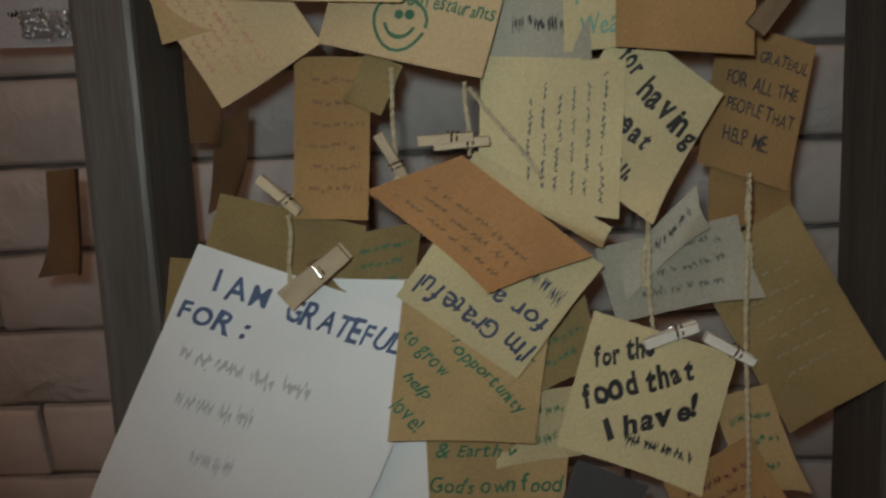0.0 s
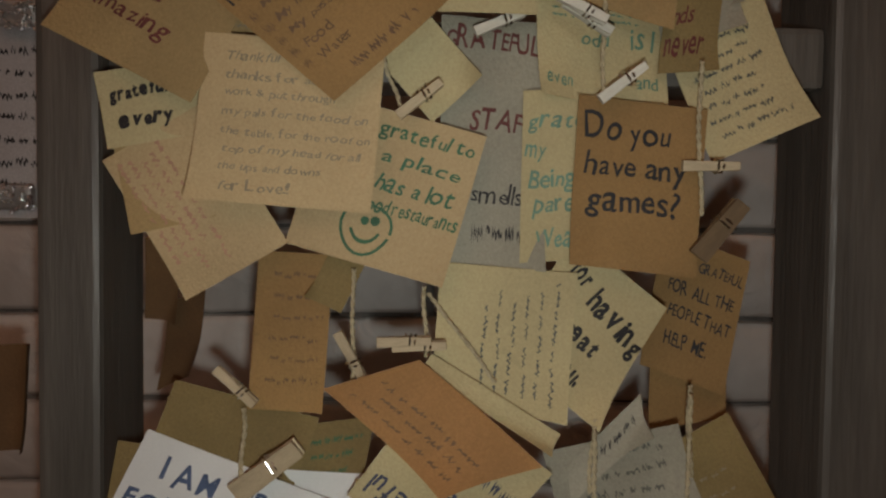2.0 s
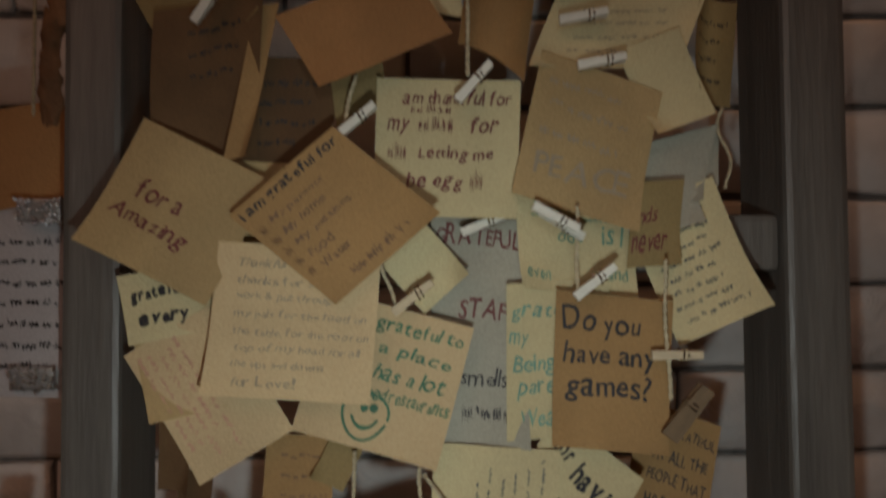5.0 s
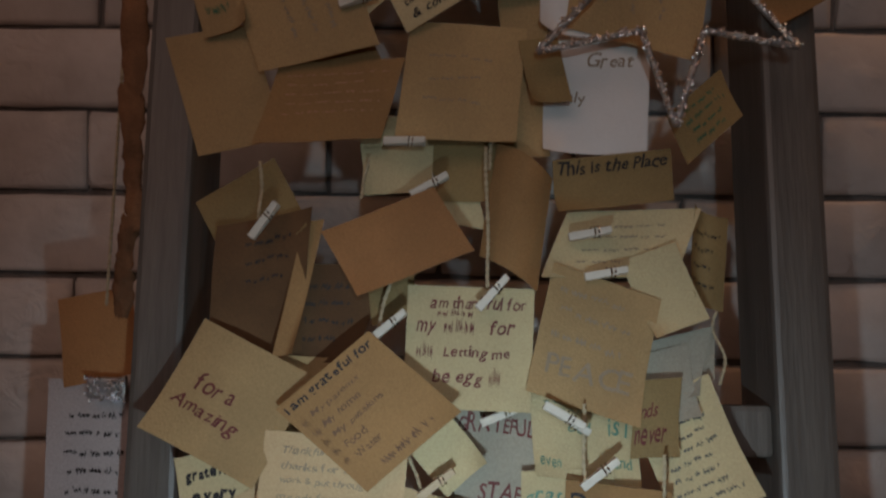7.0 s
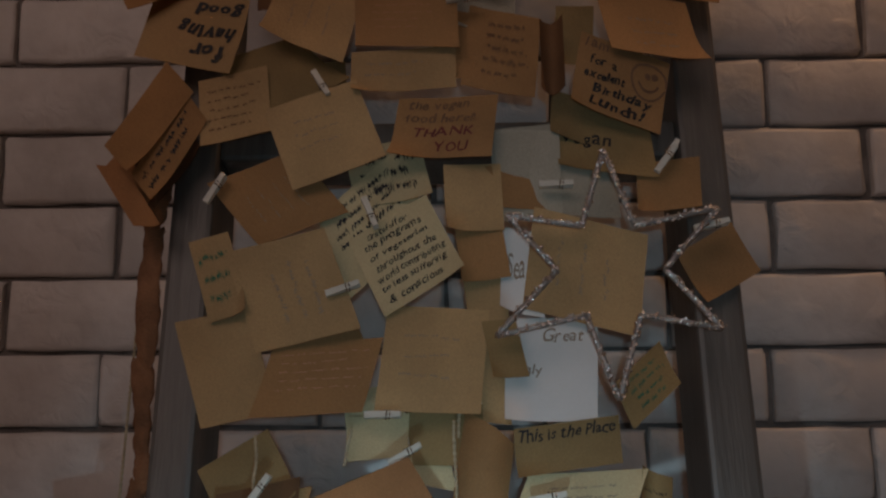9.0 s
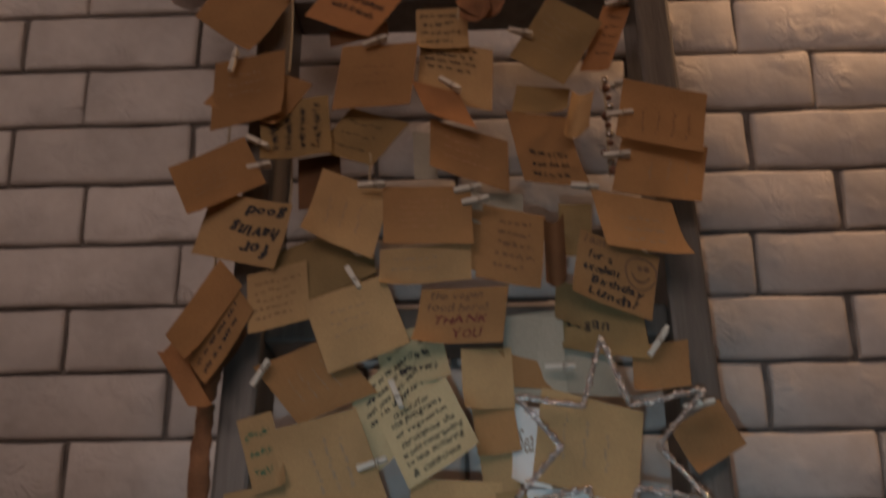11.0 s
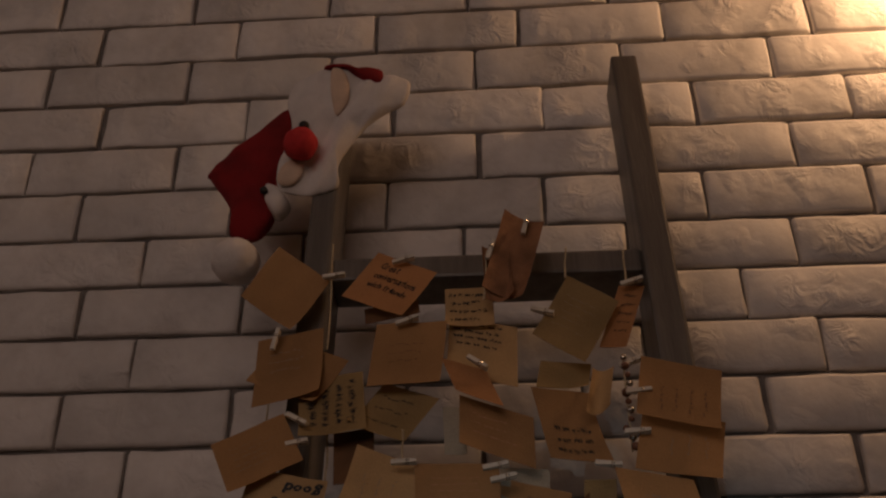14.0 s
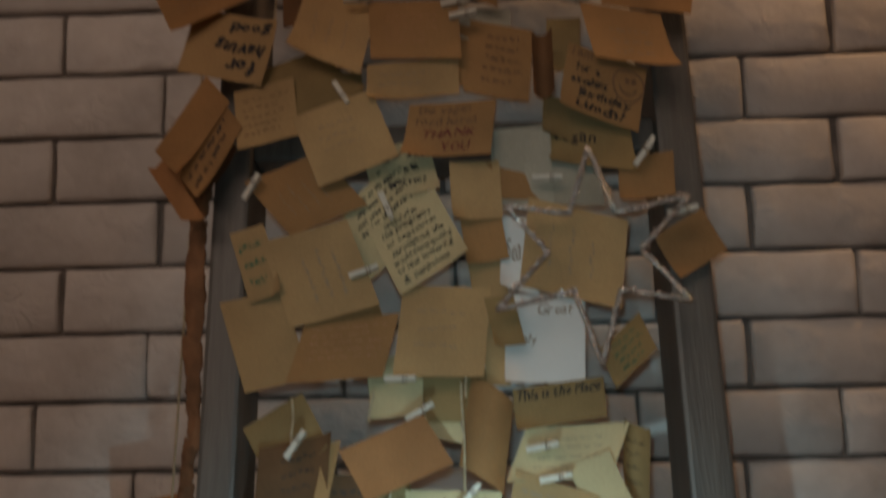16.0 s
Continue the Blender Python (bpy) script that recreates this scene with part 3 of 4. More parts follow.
scrawl(n, 2, .1, .1, .8, .3, "faint", .22)
write(n, "PEACE", .12, .62, .76, .2, "faint", .006)
scrawl(n, 1, .1, .45, .7, .14, "faint", .3)
n = note(0.361, 1.283, 0.083, 0.042, 3, 5, "cream", shear=0.51)
scrawl(n, 4, .2, .15, .7, .7, "faint", .2)
n = note(0.385, 1.256, 0.035, 0.049, 20, 6, "cream", shear=-0.04)
n = note(0.356, 1.321, 0.074, 0.032, 8, 6, "olive", shear=0.12)
write(n, "This is the Place", .04, .04, .92, .3, "black", .014)
n = note(0.298, 1.301, 0.040, 0.066, -34, 9, "kraft", curl=-0.012, bend=0.006, label='brown kraft note curling along its edge on the twine', shear=-0.47)
n = note(0.265, 1.328, 0.036, 0.042, -2, 2, "olive", shear=-0.21)
n = note(0.226, 1.327, 0.043, 0.030, 5, 3, "cream", shear=0.12)
n = note(0.260, 1.305, 0.038, 0.021, -12, 2, "cream", shear=-0.48)
n = note(0.228, 1.283, 0.071, 0.046, 22, 10, "orange", bend=0.008, shear=-0.17)
# kraft note angled away from the light, painted dark for that shade
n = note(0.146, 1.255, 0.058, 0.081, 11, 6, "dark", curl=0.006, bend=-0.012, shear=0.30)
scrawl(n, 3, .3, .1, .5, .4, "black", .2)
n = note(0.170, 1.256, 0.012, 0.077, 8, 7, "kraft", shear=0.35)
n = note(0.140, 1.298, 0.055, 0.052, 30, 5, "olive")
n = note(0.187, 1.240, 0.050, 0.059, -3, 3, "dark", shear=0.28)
scrawl(n, 4, ink="black", weight=.25)
n = note(0.119, 1.376, 0.053, 0.079, 12, 5, "tan", shear=-0.11)
n = note(0.165, 1.430, 0.075, 0.078, 12, 8, "tan", bend=0.005, shear=-0.15)
scrawl(n, 3, .3, .15, .5, .65, "faint", .2, upright=True)
n = note(0.111, 1.441, 0.030, 0.064, 15, 6, "tan", shear=-0.06)
scrawl(n, 3, ink="green", weight=.3)
n = note(0.185, 1.368, 0.077, 0.053, 3, 7, "kraft", shear=0.30)
scrawl(n, 5, .1, .1, .85, .6, "pink", .15)
n = note(0.265, 1.380, 0.072, 0.075, -3, 7, "tan", shear=0.06)
scrawl(n, 3, .16, .2, .62, .55, "faint", .1)
n = note(0.246, 1.455, 0.066, 0.066, 30, 8, "cream", shear=0.07)
write(n, "Grateful for", .2, .05, .5, .09, "black", .012)
write(n, "the programs", .12, .17, .7, .1, "black", .014)
write(n, "of vegetarian", .12, .3, .72, .1, "black", .014)
write(n, "throughout the", .14, .43, .74, .1, "black", .014)
write(n, "world contributing", .1, .56, .84, .1, "black", .014)
write(n, "to less suffering", .1, .69, .8, .1, "black", .014)
write(n, "& conscious", .12, .82, .66, .1, "black", .014)
n = note(0.221, 1.483, 0.081, 0.063, 44, 4, "cream", shear=0.38)
scrawl(n, 4, .1, .06, .8, .5, "black", .5)
n = note(0.298, 1.480, 0.035, 0.087, 8, 5, "kraft")
n = note(0.303, 1.428, 0.030, 0.117, 4, 3, "tan", shear=-0.05)
n = note(0.330, 1.444, 0.032, 0.066, -12, 4, "white", shear=-0.18)
write(n, "Sea", .15, .3, .4, .3, "faint", .004)
n = note(0.348, 1.373, 0.065, 0.075, 0, 4, "white", shear=0.07)
write(n, "Great", .4, .1, .45, .14, "faint", .004)
write(n, "only", .1, .45, .3, .13, "faint", .004)
n = note(0.315, 1.387, 0.024, 0.042, 3, 8, "olive", shear=-0.15)
n = note(0.375, 1.443, 0.085, 0.076, -15, 6, "tan", label='grey-brown paper note behind the silver star', shear=-0.12)
scrawl(n, 3, .16, .2, .62, .55, "faint", .1, upright=True)
n = note(0.336, 1.518, 0.048, 0.070, 4, 5, "grey", shear=0.05)
n = note(0.381, 1.514, 0.046, 0.062, -6, 4, "grey", shear=-0.06)
n = note(0.440, 1.508, 0.047, 0.041, 5, 6, "kraft", shear=0.14)
n = note(0.474, 1.450, 0.049, 0.042, 30, 3, "kraft", shear=0.10)
n = note(0.414, 1.362, 0.048, 0.031, 42, 4, "olive", shear=0.40)
scrawl(n, 4, .2, .1, .75, .8, "green", .35)
n = note(0.414, 1.274, 0.022, 0.055, -23, 1, "olive", curl=0.01, shear=-0.31)
scrawl(n, 4, ink="black", weight=.2)
n = note(0.411, 1.215, 0.020, 0.031, 16, 0, "grey", shear=0.36)
n = note(0.222, 1.270, 0.029, 0.064, 21, 4, "olive", shear=0.25)
# ---- the notes on the upper ladder ----
n = note(0.052, 1.897, 0.076, 0.083, 61, 5, "kraft", shear=0.20)
n = note(0.170, 1.896, 0.072, 0.069, -22, 6, "orange", label='orange-brown note in black pen about conversations with friends', shear=0.19)
write(n, "Great", .2, .14, .3, .14, "black", .014)
write(n, "conversations", .2, .34, .68, .14, "black", .014)
write(n, "with friends", .2, .54, .64, .14, "black", .014)
n = note(0.29, 1.898, 0.03, 0.081, 3, 8, "sienna", curl=0.008, shear=0.01, label="sienna brown folded paper pegged over the top rung")
n = note(0.309, 1.920, 0.049, 0.114, -27, 9, "sienna", curl=0.008, label='sienna brown folded paper pegged over the top rung', shear=-0.23)
n = note(0.258, 1.864, 0.053, 0.052, -2, 5, "tan", shear=-0.06)
scrawl(n, 4, .08, .08, .85, .85, "black", .34)
n = note(0.271, 1.811, 0.076, 0.073, -16, 4, "tan", shear=-0.25)
scrawl(n, 4, .05, .05, .9, .45, "black", .38)
n = note(0.371, 1.841, 0.066, 0.087, -39, 7, "olive", bend=0.006, shear=-0.18)
scrawl(n, 5, .16, .2, .62, .55, "faint", .1)
n = note(0.421, 1.846, 0.028, 0.079, -2, 5, "orange", shear=0.33)
scrawl(n, 5, .3, .1, .6, .7, "black", .25)
n = note(0.354, 1.779, 0.053, 0.035, -4, 3, "olive", shear=0.14)
n = note(0.193, 1.805, 0.077, 0.077, -2, 7, "kraft", shear=0.05)
scrawl(n, 3, .2, .3, .6, .4, "brown", .12)
n = note(0.180, 1.741, 0.062, 0.061, -21, 4, "olive", shear=0.22)
scrawl(n, 3, ink="black", weight=.12)
n = note(0.069, 1.792, 0.071, 0.085, 10, 7, "kraft", shear=0.11)
scrawl(n, 3, .2, .2, .6, .4, "faint", .12)
n = note(0.078, 1.789, 0.080, 0.064, -23, 6, "kraft", shear=0.11)
scrawl(n, 4, .16, .2, .62, .55, "faint", .1, upright=True)
n = note(0.117, 1.748, 0.067, 0.070, 12, 6, "olive", shear=0.10)
scrawl(n, 4, .1, .08, .8, .8, "black", .45, upright=True)
n = note(0.050, 1.694, 0.076, 0.058, 28, 9, "kraft", shear=0.04)
scrawl(n, 5, .16, .2, .62, .55, "faint", .1)
n = note(0.077, 1.641, 0.080, 0.063, 166, 7, "tan", label='tan note hung upside down with bold black writing', shear=-0.02)
write(n, "for", .12, .1, .36, .24, "black", .045)
write(n, "having", .06, .4, .6, .24, "black", .045)
write(n, "good", .04, .72, .5, .22, "black", .045)
n = note(0.171, 1.656, 0.071, 0.072, -24, 7, "tan", shear=-0.23)
scrawl(n, 3, .16, .2, .62, .55, "faint", .1, upright=True)
n = note(0.245, 1.649, 0.080, 0.058, -2, 9, "kraft", shear=-0.07)
scrawl(n, 5, .16, .2, .62, .55, "pink", .1)
n = note(0.243, 1.602, 0.081, 0.037, 7, 8, "tan", shear=0.12)
scrawl(n, 2, .1, .2, .7, .5, "faint", .2)
n = note(0.260, 1.764, 0.051, 0.036, -24, 9, "orange", bend=0.01, shear=-0.98)
n = note(0.283, 1.713, 0.078, 0.052, -21, 7, "kraft", shear=-0.38)
scrawl(n, 3, .16, .2, .62, .55, "pink", .1)
n = note(0.241, 1.720, 0.022, 0.057, -2, 3, "grey", shear=-0.08)
n = note(0.319, 1.620, 0.059, 0.076, -17, 6, "kraft", shear=-0.20)
scrawl(n, 5, .25, .1, .65, .75, "brown", .35)
n = note(0.355, 1.719, 0.059, 0.081, -6, 6, "kraft", shear=-0.27)
scrawl(n, 3, .15, .5, .75, .45, "black", .35)
n = note(0.386, 1.751, 0.022, 0.054, 6, 7, "tan", curl=0.008, shear=0.34)
n = note(0.463, 1.746, 0.080, 0.070, -13, 9, "kraft", bend=0.008, shear=-0.02)
scrawl(n, 4, .2, .35, .7, .5, "brown", .15, upright=True)
n = note(0.458, 1.693, 0.081, 0.065, -6, 7, "kraft", shear=0.15)
scrawl(n, 3, .3, .3, .6, .4, "faint", .1, upright=True)
n = note(0.431, 1.634, 0.073, 0.055, -9, 10, "kraft", bend=0.007, shear=-0.33)
scrawl(n, 3, .25, .3, .65, .6, "faint", .16)
n = note(0.407, 1.588, 0.072, 0.059, -20, 9, "kraft", label='brown kraft note thanking for an excellent birthday lunch', shear=-0.15)
write(n, "I am", .06, .04, .26, .13, "brown", .014)
write(n, "for a", .14, .24, .3, .14, "black", .014)
write(n, "excellent", .1, .43, .45, .14, "black", .03)
write(n, "Birthday", .22, .6, .66, .17, "black", .035)
write(n, "Lunch!", .2, .78, .62, .16, "black", .035)
ring(n, .8, .36, .014, "brown")
n = note(0.357, 1.608, 0.018, 0.065, 11, 9, "dark", curl=0.01, shear=0.20)
n = note(0.378, 1.639, 0.031, 0.053, 1, 3, "olive", shear=0.08)
n = note(0.053, 1.562, 0.034, 0.077, -49, 9, "kraft", shear=-0.41)
n = note(0.069, 1.540, 0.029, 0.069, -53, 8, "kraft", shear=-0.53)
scrawl(n, 2, .2, .05, .6, .9, "black", .4, upright=True)
n = note(0.041, 1.502, 0.021, 0.046, -3, 7, "orange", shear=-0.75)
n = note(0.113, 1.576, 0.054, 0.056, 17, 6, "tan", shear=0.19)
scrawl(n, 5, .1, .15, .8, .7, "brown", .22)
n = note(0.146, 1.606, 0.069, 0.059, 24, 4, "olive", shear=-0.41)
n = note(0.185, 1.548, 0.073, 0.068, 18, 9, "tan", shear=-0.05)
scrawl(n, 3, .2, .2, .55, .45, "faint", .12)
n = note(0.150, 1.501, 0.070, 0.063, 24, 6, "kraft", shear=-0.28)
scrawl(n, 4, .16, .2, .62, .55, "faint", .1, upright=True)
n = note(0.274, 1.554, 0.076, 0.054, -1, 8, "kraft", label='orange-kraft note with thanks for the vegan food', shear=0.10)
write(n, "the vegan", .12, .06, .6, .18, "brown", .014)
write(n, "food here!!", .1, .26, .7, .17, "brown", .014)
write(n, "THANK", .2, .48, .6, .17, "red", .014)
write(n, "YOU", .42, .72, .34, .18, "red", .014)
n = note(0.395, 1.538, 0.074, 0.041, -9, 5, "olive", shear=-0.22)
write(n, "vegan", .08, .2, .5, .3, "black", .016)
n = note(0.337, 1.521, 0.048, 0.068, -3, 5, "grey", shear=-0.05)
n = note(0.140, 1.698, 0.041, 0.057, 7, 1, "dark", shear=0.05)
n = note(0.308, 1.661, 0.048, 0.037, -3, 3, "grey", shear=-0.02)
# no real paper: a dark sheet drawn as the shadow below the conversations note
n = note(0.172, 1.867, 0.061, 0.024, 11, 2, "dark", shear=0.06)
n = note(0.393, 1.558, 0.079, 0.037, -18, 4, "olive", shear=-0.22)
n = note(0.334, 1.526, 0.049, 0.065, 5, 4, "grey", shear=0.07)
n = note(0.231, 1.522, 0.058, 0.050, 8, 4, "cream", shear=-0.09)
scrawl(n, 3, ink="black", weight=.5)
n = note(0.170, 1.593, 0.055, 0.050, 5, 3, "olive")
n = note(0.228, 1.475, 0.057, 0.055, 16, 3, "olive", shear=-0.12)
n = note(0.172, 1.428, 0.055, 0.077, 5, 4, "kraft", shear=-0.35)
n = note(0.224, 1.338, 0.042, 0.049, 13, 2, "cream", shear=0.09)
n = note(0.283, 1.329, 0.035, 0.038, 6, 2, "olive", shear=0.11)
n = note(0.384, 1.198, 0.040, 0.043, 15, 3, "grey", shear=0.17)
n = note(0.295, 1.5, 0.043, 0.053, 3, 6, "tan", shear=0.02)
n = note(0.332, 1.515, 0.04, 0.049, -4, 5, "kraft", shear=-0.02)
n = note(0.308, 1.364, 0.02, 0.056, -8, 4, "tan", shear=-0.19)
n = note(0.392, 1.209, 0.04, 0.037, 14, 2, "grey", shear=0.54)
n = note(0.289, 1.628, 0.016, 0.065, -7, 5, "kraft", shear=-0.05)
# ---- papers hanging beside the outer side of the ladder ----
def curled_strip(x0, x1, z0, z1, wide, seed):
    """A narrow torn paper that hangs edge-on beside the rail, rolled along its length, with a ragged rim."""
    n, m = 30, 9
    verts, faces = [], []
    for side in (0, 1):
        for j in range(n + 1):
            f = j / n
            z = z0 + (z1 - z0) * f
            half = wide * (0.5 + 0.14 * noise.noise((f * 2.6, seed * 1.7, 1.5))) * (1 - 0.25 * max(0.0, f - 0.75) / 0.25)
            mid = x0 + (x1 - x0) * f + 0.002 * noise.noise((f * 2.2, seed, 7.5))
            roll = 0.75 + 0.5 * noise.noise((f * 3, seed, 4.1))
            for i in range(m):
                u = i / (m - 1) * 2 - 1
                rag = 0.0020 * noise.noise((f * 11.3, seed * 3.3, u * 4)) * abs(u) + 0.0012 * noise.noise((f * 53, seed, u * 3)) * abs(u)
                verts.append((mid + half * math.sin(u * roll) + rag, front(z) + 0.012 - half * math.cos(u * roll) + 0.004 * noise.noise((f * 9, u, seed)) + 0.0005 * side, z + 0.003 * noise.noise((u * 3, seed, 2.2)) * (j == n or j == 0)))
    k = (n + 1) * m
    for j in range(n):
        for i in range(m - 1):
            a = j * m + i
            faces.append((a, a + m, a + m + 1, a + 1))
            faces.append((a + k, a + k + 1, a + k + m + 1, a + k + m))
    rim = [i for i in range(m)] + [j * m + m - 1 for j in range(1, n + 1)] + [n * m + i for i in range(m - 2, -1, -1)] + [j * m for j in range(n - 1, 0, -1)]
    for a, b in zip(rim, rim[1:] + rim[:1]):
        faces.append((a, b, b + k, a + k))
    mesh = bpy.data.meshes.new("paper_strip")
    mesh.from_pydata(verts, [], faces)
    for p in mesh.polygons:
        p.use_smooth = True
    mesh.materials.append(KINDS["sienna"])
    return tagged(new("paper_strip", mesh), "sienna brown paper strip curled lengthwise, hanging beside the ladder", "paper strip", "strips beside the ladder")


curled_strip(0.055, 0.048, 1.556, 1.469, 0.024, 2)
curled_strip(0.050, 0.051, 1.486, 1.375, 0.024, 3)
curled_strip(0.049, 0.058, 1.385, 1.288, 0.02, 4)
curled_strip(0.054, 0.054, 1.299, 1.234, 0.017, 5)
n = note(0.039, 1.526, 0.040, 0.047, 52, 2, "orange", shear=0.13)
n = note(0.063, 1.537, 0.053, 0.038, 51, 3, "dark", shear=0.31)
n = note(0.020, 1.217, 0.050, 0.060, 12, 0, "orange", out=-0.06, shear=0.06)
# white sheet; the greyed paper makes it look less lit
n = note(0.022, 1.132, 0.059, 0.115, -1, 0, "dimmed", out=-0.055, label='white printed sheet clipped beside the ladder', shear=-0.08)
scrawl(n, 7, .2, .15, .75, .75, "black", .25)
# ---- twine and pegs ----
twine(0.334, 1.194, 1.151, 11, x1=0.334)
twine(0.378, 1.167, 1.099, 11, x1=0.379)
twine(0.222, 1.069, 1.018, 6, x1=0.222)
twine(0.255, 1.062, 1.030, 7, x1=0.256)
twine(0.336, 1.001, 0.967, 7, x1=0.334)
twine(0.382, 1.016, 0.973, 6, x1=0.383)
twine(0.257, 1.060, 1.020, 8, x1=0.288)
twine(0.235, 1.167, 1.145, 8, x1=0.243)
twine(0.173, 1.008, 0.977, 9, x1=0.172)
twine(0.379, 1.016, 0.870, 9, x1=0.380)
twine(0.335, 0.999, 0.950, 8, x1=0.337)
twine(0.279, 1.339, 1.258, 11, x1=0.280)
twine(0.146, 1.330, 1.296, 9, x1=0.147)
twine(0.224, 1.259, 1.231, 9, x1=0.217)
twine(0.209, 1.333, 1.309, 6, x1=0.205)
twine(0.103, 1.953, 1.812, 7, x1=0.108)
twine(0.367, 1.934, 1.892, 8, x1=0.363)
twine(0.430, 1.927, 1.878, 8, x1=0.427)
twine(0.279, 1.929, 1.862, 10, x1=0.274)
twine(0.190, 1.719, 1.686, 6, x1=0.191)
twine(0.283, 1.380, 1.327, 6, x1=0.282)
twine(0.112, 1.728, 1.672, 2, x1=0.114)
peg(0.326, 1.185, 12, -32, True)
peg(0.342, 1.157, 12, 38, True)
peg(0.382, 1.121, 12, 0, False)
peg(0.289, 1.183, 5, 22, True)
peg(0.252, 1.148, 9, 38, False)
peg(0.246, 1.039, 9, 3, False)
peg(0.167, 1.014, 6, -42, False)
peg(0.344, 0.949, 10, 20, True)
peg(0.370, 0.942, 10, -30, True)
peg(0.253, 1.037, 9, 3, False)
peg(0.221, 1.030, 7, -60, False)
peg(0.108, 1.906, 8, 4, True)
peg(0.185, 1.925, 8, 14, True)
peg(0.192, 1.842, 9, 18, True)
peg(0.323, 1.961, 11, 75, True)
peg(0.283, 1.928, 11, 72, True)
peg(0.086, 1.728, 10, -30, True)
peg(0.086, 1.705, 8, 8, True)
peg(0.194, 1.680, 10, 0, True)
peg(0.281, 1.674, 10, 8, True)
peg(0.266, 1.785, 11, -38, True)
peg(0.424, 1.749, 10, 2, True)
peg(0.418, 1.707, 9, 0, True)
peg(0.053, 1.823, 9, 80, True)
peg(0.181, 1.589, 10, -60, True)
peg(0.439, 1.530, 9, 55, True)
peg(0.288, 1.662, 10, 10, True)
peg(0.386, 1.672, 11, -8, True)
peg(0.355, 1.507, 9, 0, True)
peg(0.220, 1.486, 10, -68, True)
peg(0.202, 1.430, 10, 18, True)
peg(0.436, 1.525, 10, 52, True)
peg(0.462, 1.473, 12, 12, True)
peg(0.151, 1.295, 11, 55, True)
peg(0.283, 1.255, 12, 48, True)
peg(0.224, 1.236, 11, 40, True)
peg(0.246, 1.317, 8, 30, True)
peg(0.340, 1.289, 9, 10, True)
peg(0.349, 1.266, 9, 10, True)
peg(0.322, 1.189, 14, -28, True)
peg(0.106, 1.506, 9, 60, True)
peg(0.434, 1.885, 8, 15, True)
peg(0.422, 1.788, 6, 20, True)
peg(0.231, 1.343, 9, 0, True)
peg(0.336, 1.850, 8, -20, True)
peg(0.387, 1.093, 12, 52, None, long=0.031, wide=0.0095)
peg(0.184, 0.981, 10, 38, False, long=0.037, wide=0.011)


twine(0.035, 1.80, 1.24, -9)
twine(0.420, 1.243, 1.200, 2, sway=0.02, radius=0.001)
bead_string(0.413, 1.792, 1.691, 7)
glitter_clip(0.033, -0.228, 1.185)
glitter_clip(0.030, -0.244, 1.088)

# ---- the star ----
def star(x, z, layer, r_out, r_in, turn):
    """A six-pointed outline star of wire, wound with silver glitter beads."""
    base = tagged(new("star_ornament"), "six-pointed open star ornament edged with silver glitter beads", "ornament")
    base.matrix_world = pose(x, front(z) - 0.010 - 0.004 * layer, z, -math.degrees(LEAN), 0, 0)
    corners = []
    for k in range(12):
        a = radians(turn + 90 + 30 * k)
        r = r_out * (1, 0.90, 1.02, 1.0, 0.93, 1.0)[k // 2] if k % 2 == 0 else r_in
        corners.append(Vector((r * math.cos(a), 0, r * math.sin(a))))
    for k in range(12):
        a, b = corners[k], corners[(k + 1) % 12]
        n = 7
        bar = part("edge_bar", tube(bmesh.new(), [a.lerp(b, i / n) for i in range(n + 1)], 0.0020, 6), STARWIRE, base, smooth=True)
        bm = bmesh.new()
        rnd = random.Random(k)
        for i in range(56):
            p = a.lerp(b, (i + rnd.random()) / 56) + Vector((rnd.uniform(-1, 1), rnd.uniform(-1.3, -0.3), rnd.uniform(-1, 1))) * 0.0022
            made = bmesh.ops.create_icosphere(bm, subdivisions=1, radius=rnd.uniform(0.0007, 0.0016))
            bmesh.ops.transform(bm, matrix=Matrix.Translation(p) @ Euler((rnd.random() * 3, rnd.random() * 3, 0)).to_matrix().to_4x4(), verts=made["verts"])
        tagged(part("glitter", bm, TINSEL, bar, "silver glitter beads"), kind="stuff")
    return base


star(0.388, 1.440, 12, 0.090, 0.037, 0)


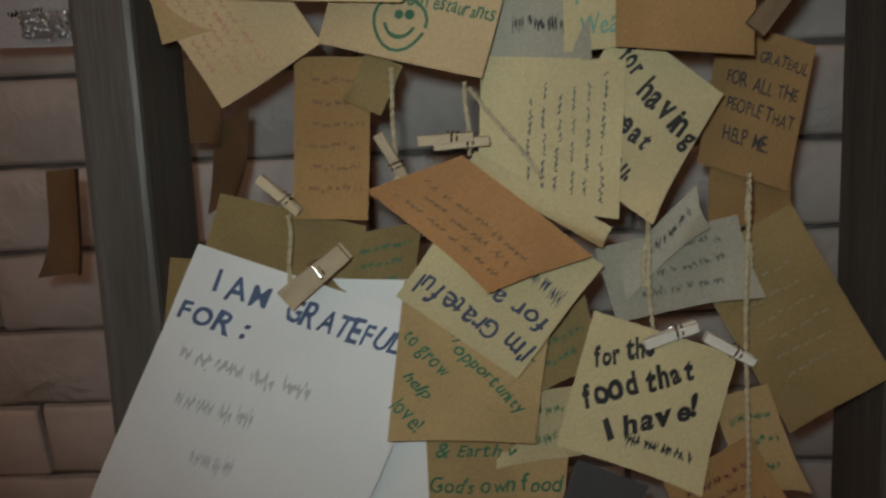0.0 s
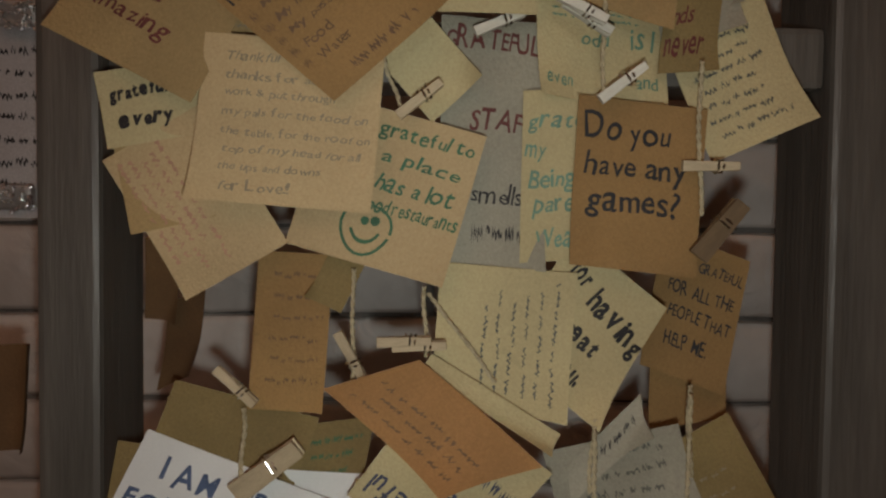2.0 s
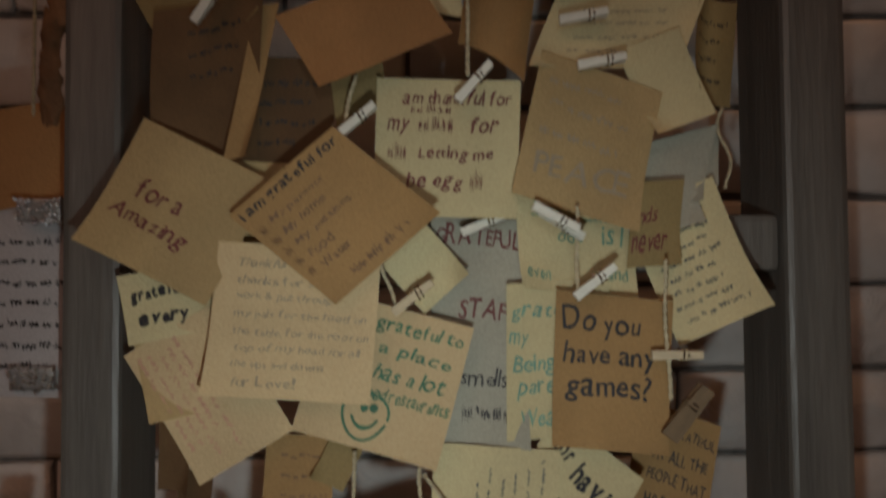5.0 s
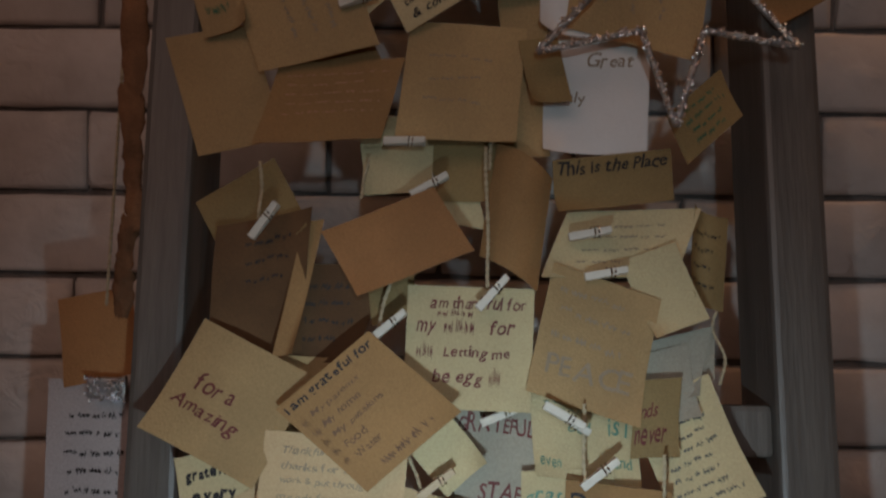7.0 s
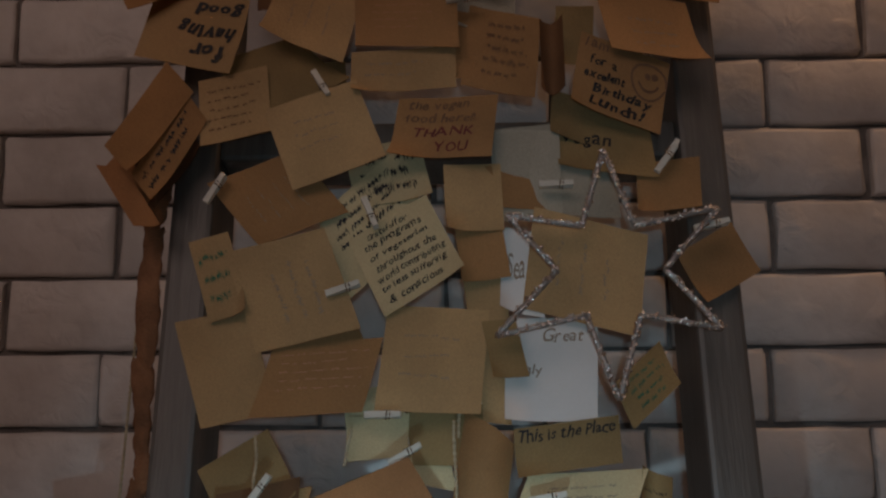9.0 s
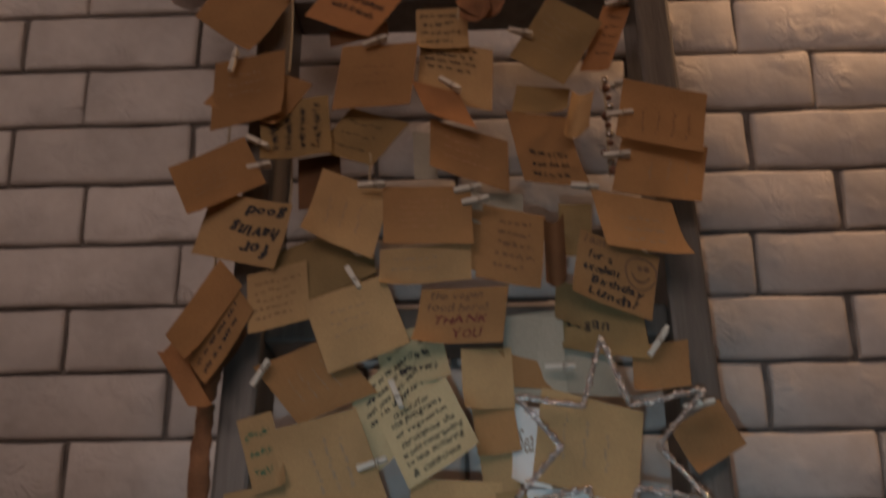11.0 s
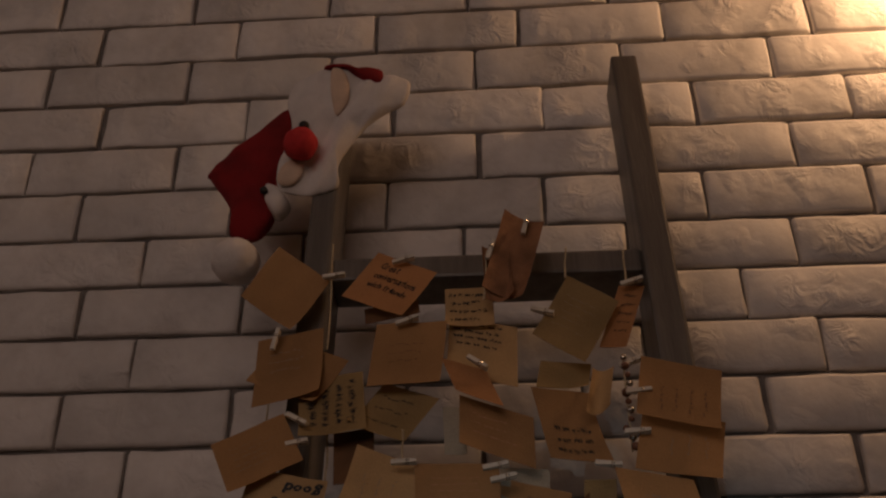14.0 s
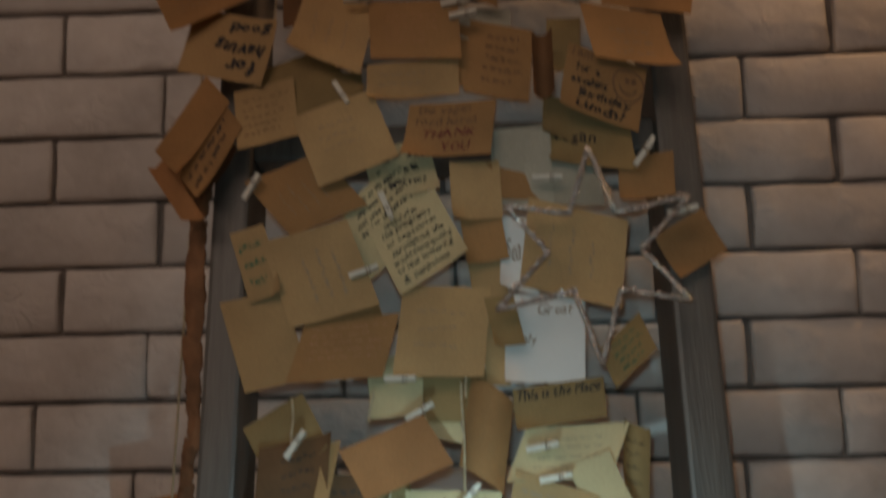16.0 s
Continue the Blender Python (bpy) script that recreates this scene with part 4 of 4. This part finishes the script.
# ---- the plush hat on the ladder's top ----
def pillow(outline, y, thick, folds=0.0, slope=0.0):
    """A soft stuffed sheet: an outline in x, z that swells a little towards its middle, lies in folds and has a flat back."""
    bm = bmesh.new()
    n = len(outline)
    smooth = []
    for i in range(n):
        p0, p1, p2, p3 = (Vector(outline[(i + d) % n]) for d in (-1, 0, 1, 2))
        for f in (0, 0.25, 0.5, 0.75):
            smooth.append(0.5 * (2 * p1 + (p2 - p0) * f + (2 * p0 - 5 * p1 + 4 * p2 - p3) * f * f + (3 * p1 - p0 - 3 * p2 + p3) * f ** 3))
    mid = sum(smooth, Vector((0, 0))) / len(smooth)
    rings = []
    for s, d in ((0.98, -0.3), (1.0, 0.0), (0.985, 0.22), (0.94, 0.45), (0.85, 0.66), (0.72, 0.82), (0.56, 0.93), (0.38, 0.98), (0.18, 1.0), (0.05, 1.0)):
        rings.append([])
        for p in smooth:
            q = mid + (p - mid) * s
            out = thick * d
            if d > 0:
                out += min(1.0, d * 2) * (folds * math.sin((q.x + slope * q.y) * 190 + 2.2 * noise.noise((q.x * 14, q.y * 14, 3))) + 0.25 * thick * noise.noise((q.x * 45, q.y * 45, y * 90)))
            rings[-1].append(bm.verts.new((q.x, y - out, q.y)))
    for a, b in zip(rings, rings[1:]):
        for k in range(len(smooth)):
            j = (k + 1) % len(smooth)
            bm.faces.new((a[k], a[j], b[j], b[k]))
    bm.faces.new(rings[0][::-1])
    bm.faces.new(rings[-1])
    return bm


def ball(centre, r):
    bm = bmesh.new()
    made = bmesh.ops.create_icosphere(bm, subdivisions=4, radius=r)
    for v in made["verts"]:
        v.co = Vector(centre) + v.co * (1 + 0.07 * noise.noise(v.co * 90) + 0.03 * noise.noise(v.co * 500))
    return bm


def plush_hat():
    """A limp felt and plush hat pulled over the top of the ladder's rail."""
    base = tagged(new("plush_hat"), "limp red felt hat with white plush, red ball and pompom", "hat")
    front_side = [(0.045, 2.243), (0.072, 2.254), (0.101, 2.25), (0.125, 2.232), (0.145, 2.240), (0.168, 2.236), (0.184, 2.224), (0.178, 2.192), (0.155, 2.178), (0.128, 2.156), (0.106, 2.124), (0.093, 2.096), (0.095, 2.066), (0.072, 2.054), (0.050, 2.053), (0.020, 2.064), (0.016, 2.098), (0.026, 2.130), (0.029, 2.165), (0.021, 2.199), (0.027, 2.226)]
    cone = [(0.029, 2.202), (0.03, 2.153), (0.023, 2.102), (0.011, 2.059), (0.014, 2.025), (-0.005, 1.998), (-0.037, 2.001), (-0.044, 2.046), (-0.073, 2.089), (-0.075, 2.102), (-0.033, 2.148)]
    part("plush_front", pillow(front_side, -0.127, 0.012, 0.0032, -0.35), PLUSH, base, "white plush front lying in folds", True)
    part("felt_cone", pillow(cone, -0.115, 0.017, 0.0018, 0.6), RED, base, "limp dark red felt cone", True)
    part("ear", pillow([(0.080, 2.246), (0.092, 2.246), (0.103, 2.225), (0.104, 2.19), (0.090, 2.168), (0.083, 2.19), (0.079, 2.22)], -0.138, 0.004), PEACH, base, "peach felt patch", True)
    part("cheek", pillow([(0.024, 2.092), (0.044, 2.106), (0.052, 2.085), (0.040, 2.063), (0.020, 2.068)], -0.137, 0.005), PEACH, base, "peach felt patch", True)
    part("lining", pillow([(0.069, 2.255), (0.090, 2.257), (0.112, 2.247), (0.134, 2.240), (0.147, 2.243), (0.146, 2.224), (0.130, 2.226), (0.110, 2.240), (0.090, 2.251), (0.071, 2.250)], -0.131, 0.011), RED, base, "red felt lining edge", True)
    part("side_tuft", pillow([(0.004, 2.076), (0.021, 2.068), (0.034, 2.042), (0.021, 2.025), (0.004, 2.042), (0.0, 2.063)], -0.118, 0.018), PLUSH, base, "white plush tuft", True)
    part("ball", ball((0.050, -0.156, 2.112), 0.0215), REDBALL, base, "bright red felt ball", True)
    part("button", ball((0.049, -0.143, 2.150), 0.0065), INKS["black"], base, "small black button", True)
    part("button", ball((0.004, -0.139, 2.056), 0.005), INKS["black"], base, "small black button", True)
    part("pompom", ball((-0.025, -0.125, 1.964), 0.029), PLUSH, base, "white plush pompom", True)
    return base


plush_hat()


# ---- the wall's bricks, last ----
def brick_mesh(seed, long):
    """The visible shell of one brick: worn rounded edges and an uneven face."""
    nx, nz = 9, 5
    rnd = random.Random(seed)
    verts, faces = [], []
    w, h = long - 0.0055, H - 0.0055
    us = [-0.5, -0.478, -0.33, -0.16, 0.0, 0.17, 0.32, 0.478, 0.5]
    vs = [-0.5, -0.43, 0.0, 0.43, 0.5]
    for j, v in enumerate(vs):
        for i, u in enumerate(us):
            edge = (i in (0, nx - 1)) + (j in (0, nz - 1))
            y = 0.0026 * edge + 0.0022 * noise.noise((u * 4, v * 2.5, seed * 3.7))
            wave = 0.0022 * noise.noise((u * 6, j * 1.3, seed + 20.5)) if j in (0, nz - 1) else 0.0
            verts.append((u * w + rnd.uniform(-0.0014, 0.0014), y, v * h + wave))
    for j in range(nz - 1):
        for i in range(nx - 1):
            a = j * nx + i
            faces.append((a, a + 1, a + nx + 1, a + nx))
    rim = [i for i in range(nx)] + [j * nx + nx - 1 for j in range(1, nz)] + [nx * (nz - 1) + i for i in range(nx - 2, -1, -1)] + [j * nx for j in range(nz - 2, 0, -1)]
    k = len(verts)
    for a in rim:
        x, y, z = verts[a]
        verts.append((x * 1.004, 0.012, z * 1.01))
    for i in range(len(rim)):
        j = (i + 1) % len(rim)
        faces.append((rim[j], rim[i], k + i, k + j))
    return verts, faces


MESHES = []
for s in range(14):
    verts, faces = brick_mesh(s, L)
    mesh = bpy.data.meshes.new("brick")
    mesh.from_pydata(verts, [], faces)
    for i, p in enumerate(list(mesh.polygons)[:32]):
        p.use_smooth = True
    mesh.materials.append(BRICK)
    MESHES.append(mesh)
rest_v, rest_f = [], []
rnd = random.Random(5)
for r in range(-10, 28):
    z, tall = (course_top(r) + course_top(r + 1)) / 2, (course_top(r) - course_top(r + 1)) / H
    for k in range(-14, 14):
        x = row_joint(r) + L * (k + 0.5) + rnd.uniform(-0.002, 0.002)
        if not -2.4 < x < 3.4 or not 0.03 < z < 2.92:
            continue
        s = rnd.randrange(14)
        y, tilt = rnd.uniform(-0.0012, 0.0012), rnd.uniform(-0.3, 0.3)
        if -0.62 < x < 1.22 and -5 <= r <= 24:
            b = new("brick", MESHES[s])
            b.parent = wall
            b.matrix_basis = pose(x, y, z + rnd.uniform(-0.001, 0.001), 0, tilt, 0) @ Matrix.Diagonal((1, 1, tall, 1))
        else:
            verts, faces = brick_mesh(s, L)
            k0 = len(rest_v)
            rest_v.extend((p[0] + x, p[1] + y, p[2] * tall + z) for p in verts)
            rest_f.extend(tuple(q + k0 for q in f) for f in faces)
mesh = bpy.data.meshes.new("bricks_beyond")
mesh.from_pydata(rest_v, [], rest_f)
mesh.materials.append(BRICK)
far = tagged(new("bricks_beyond", mesh), kind="stuff")
far.parent = wall
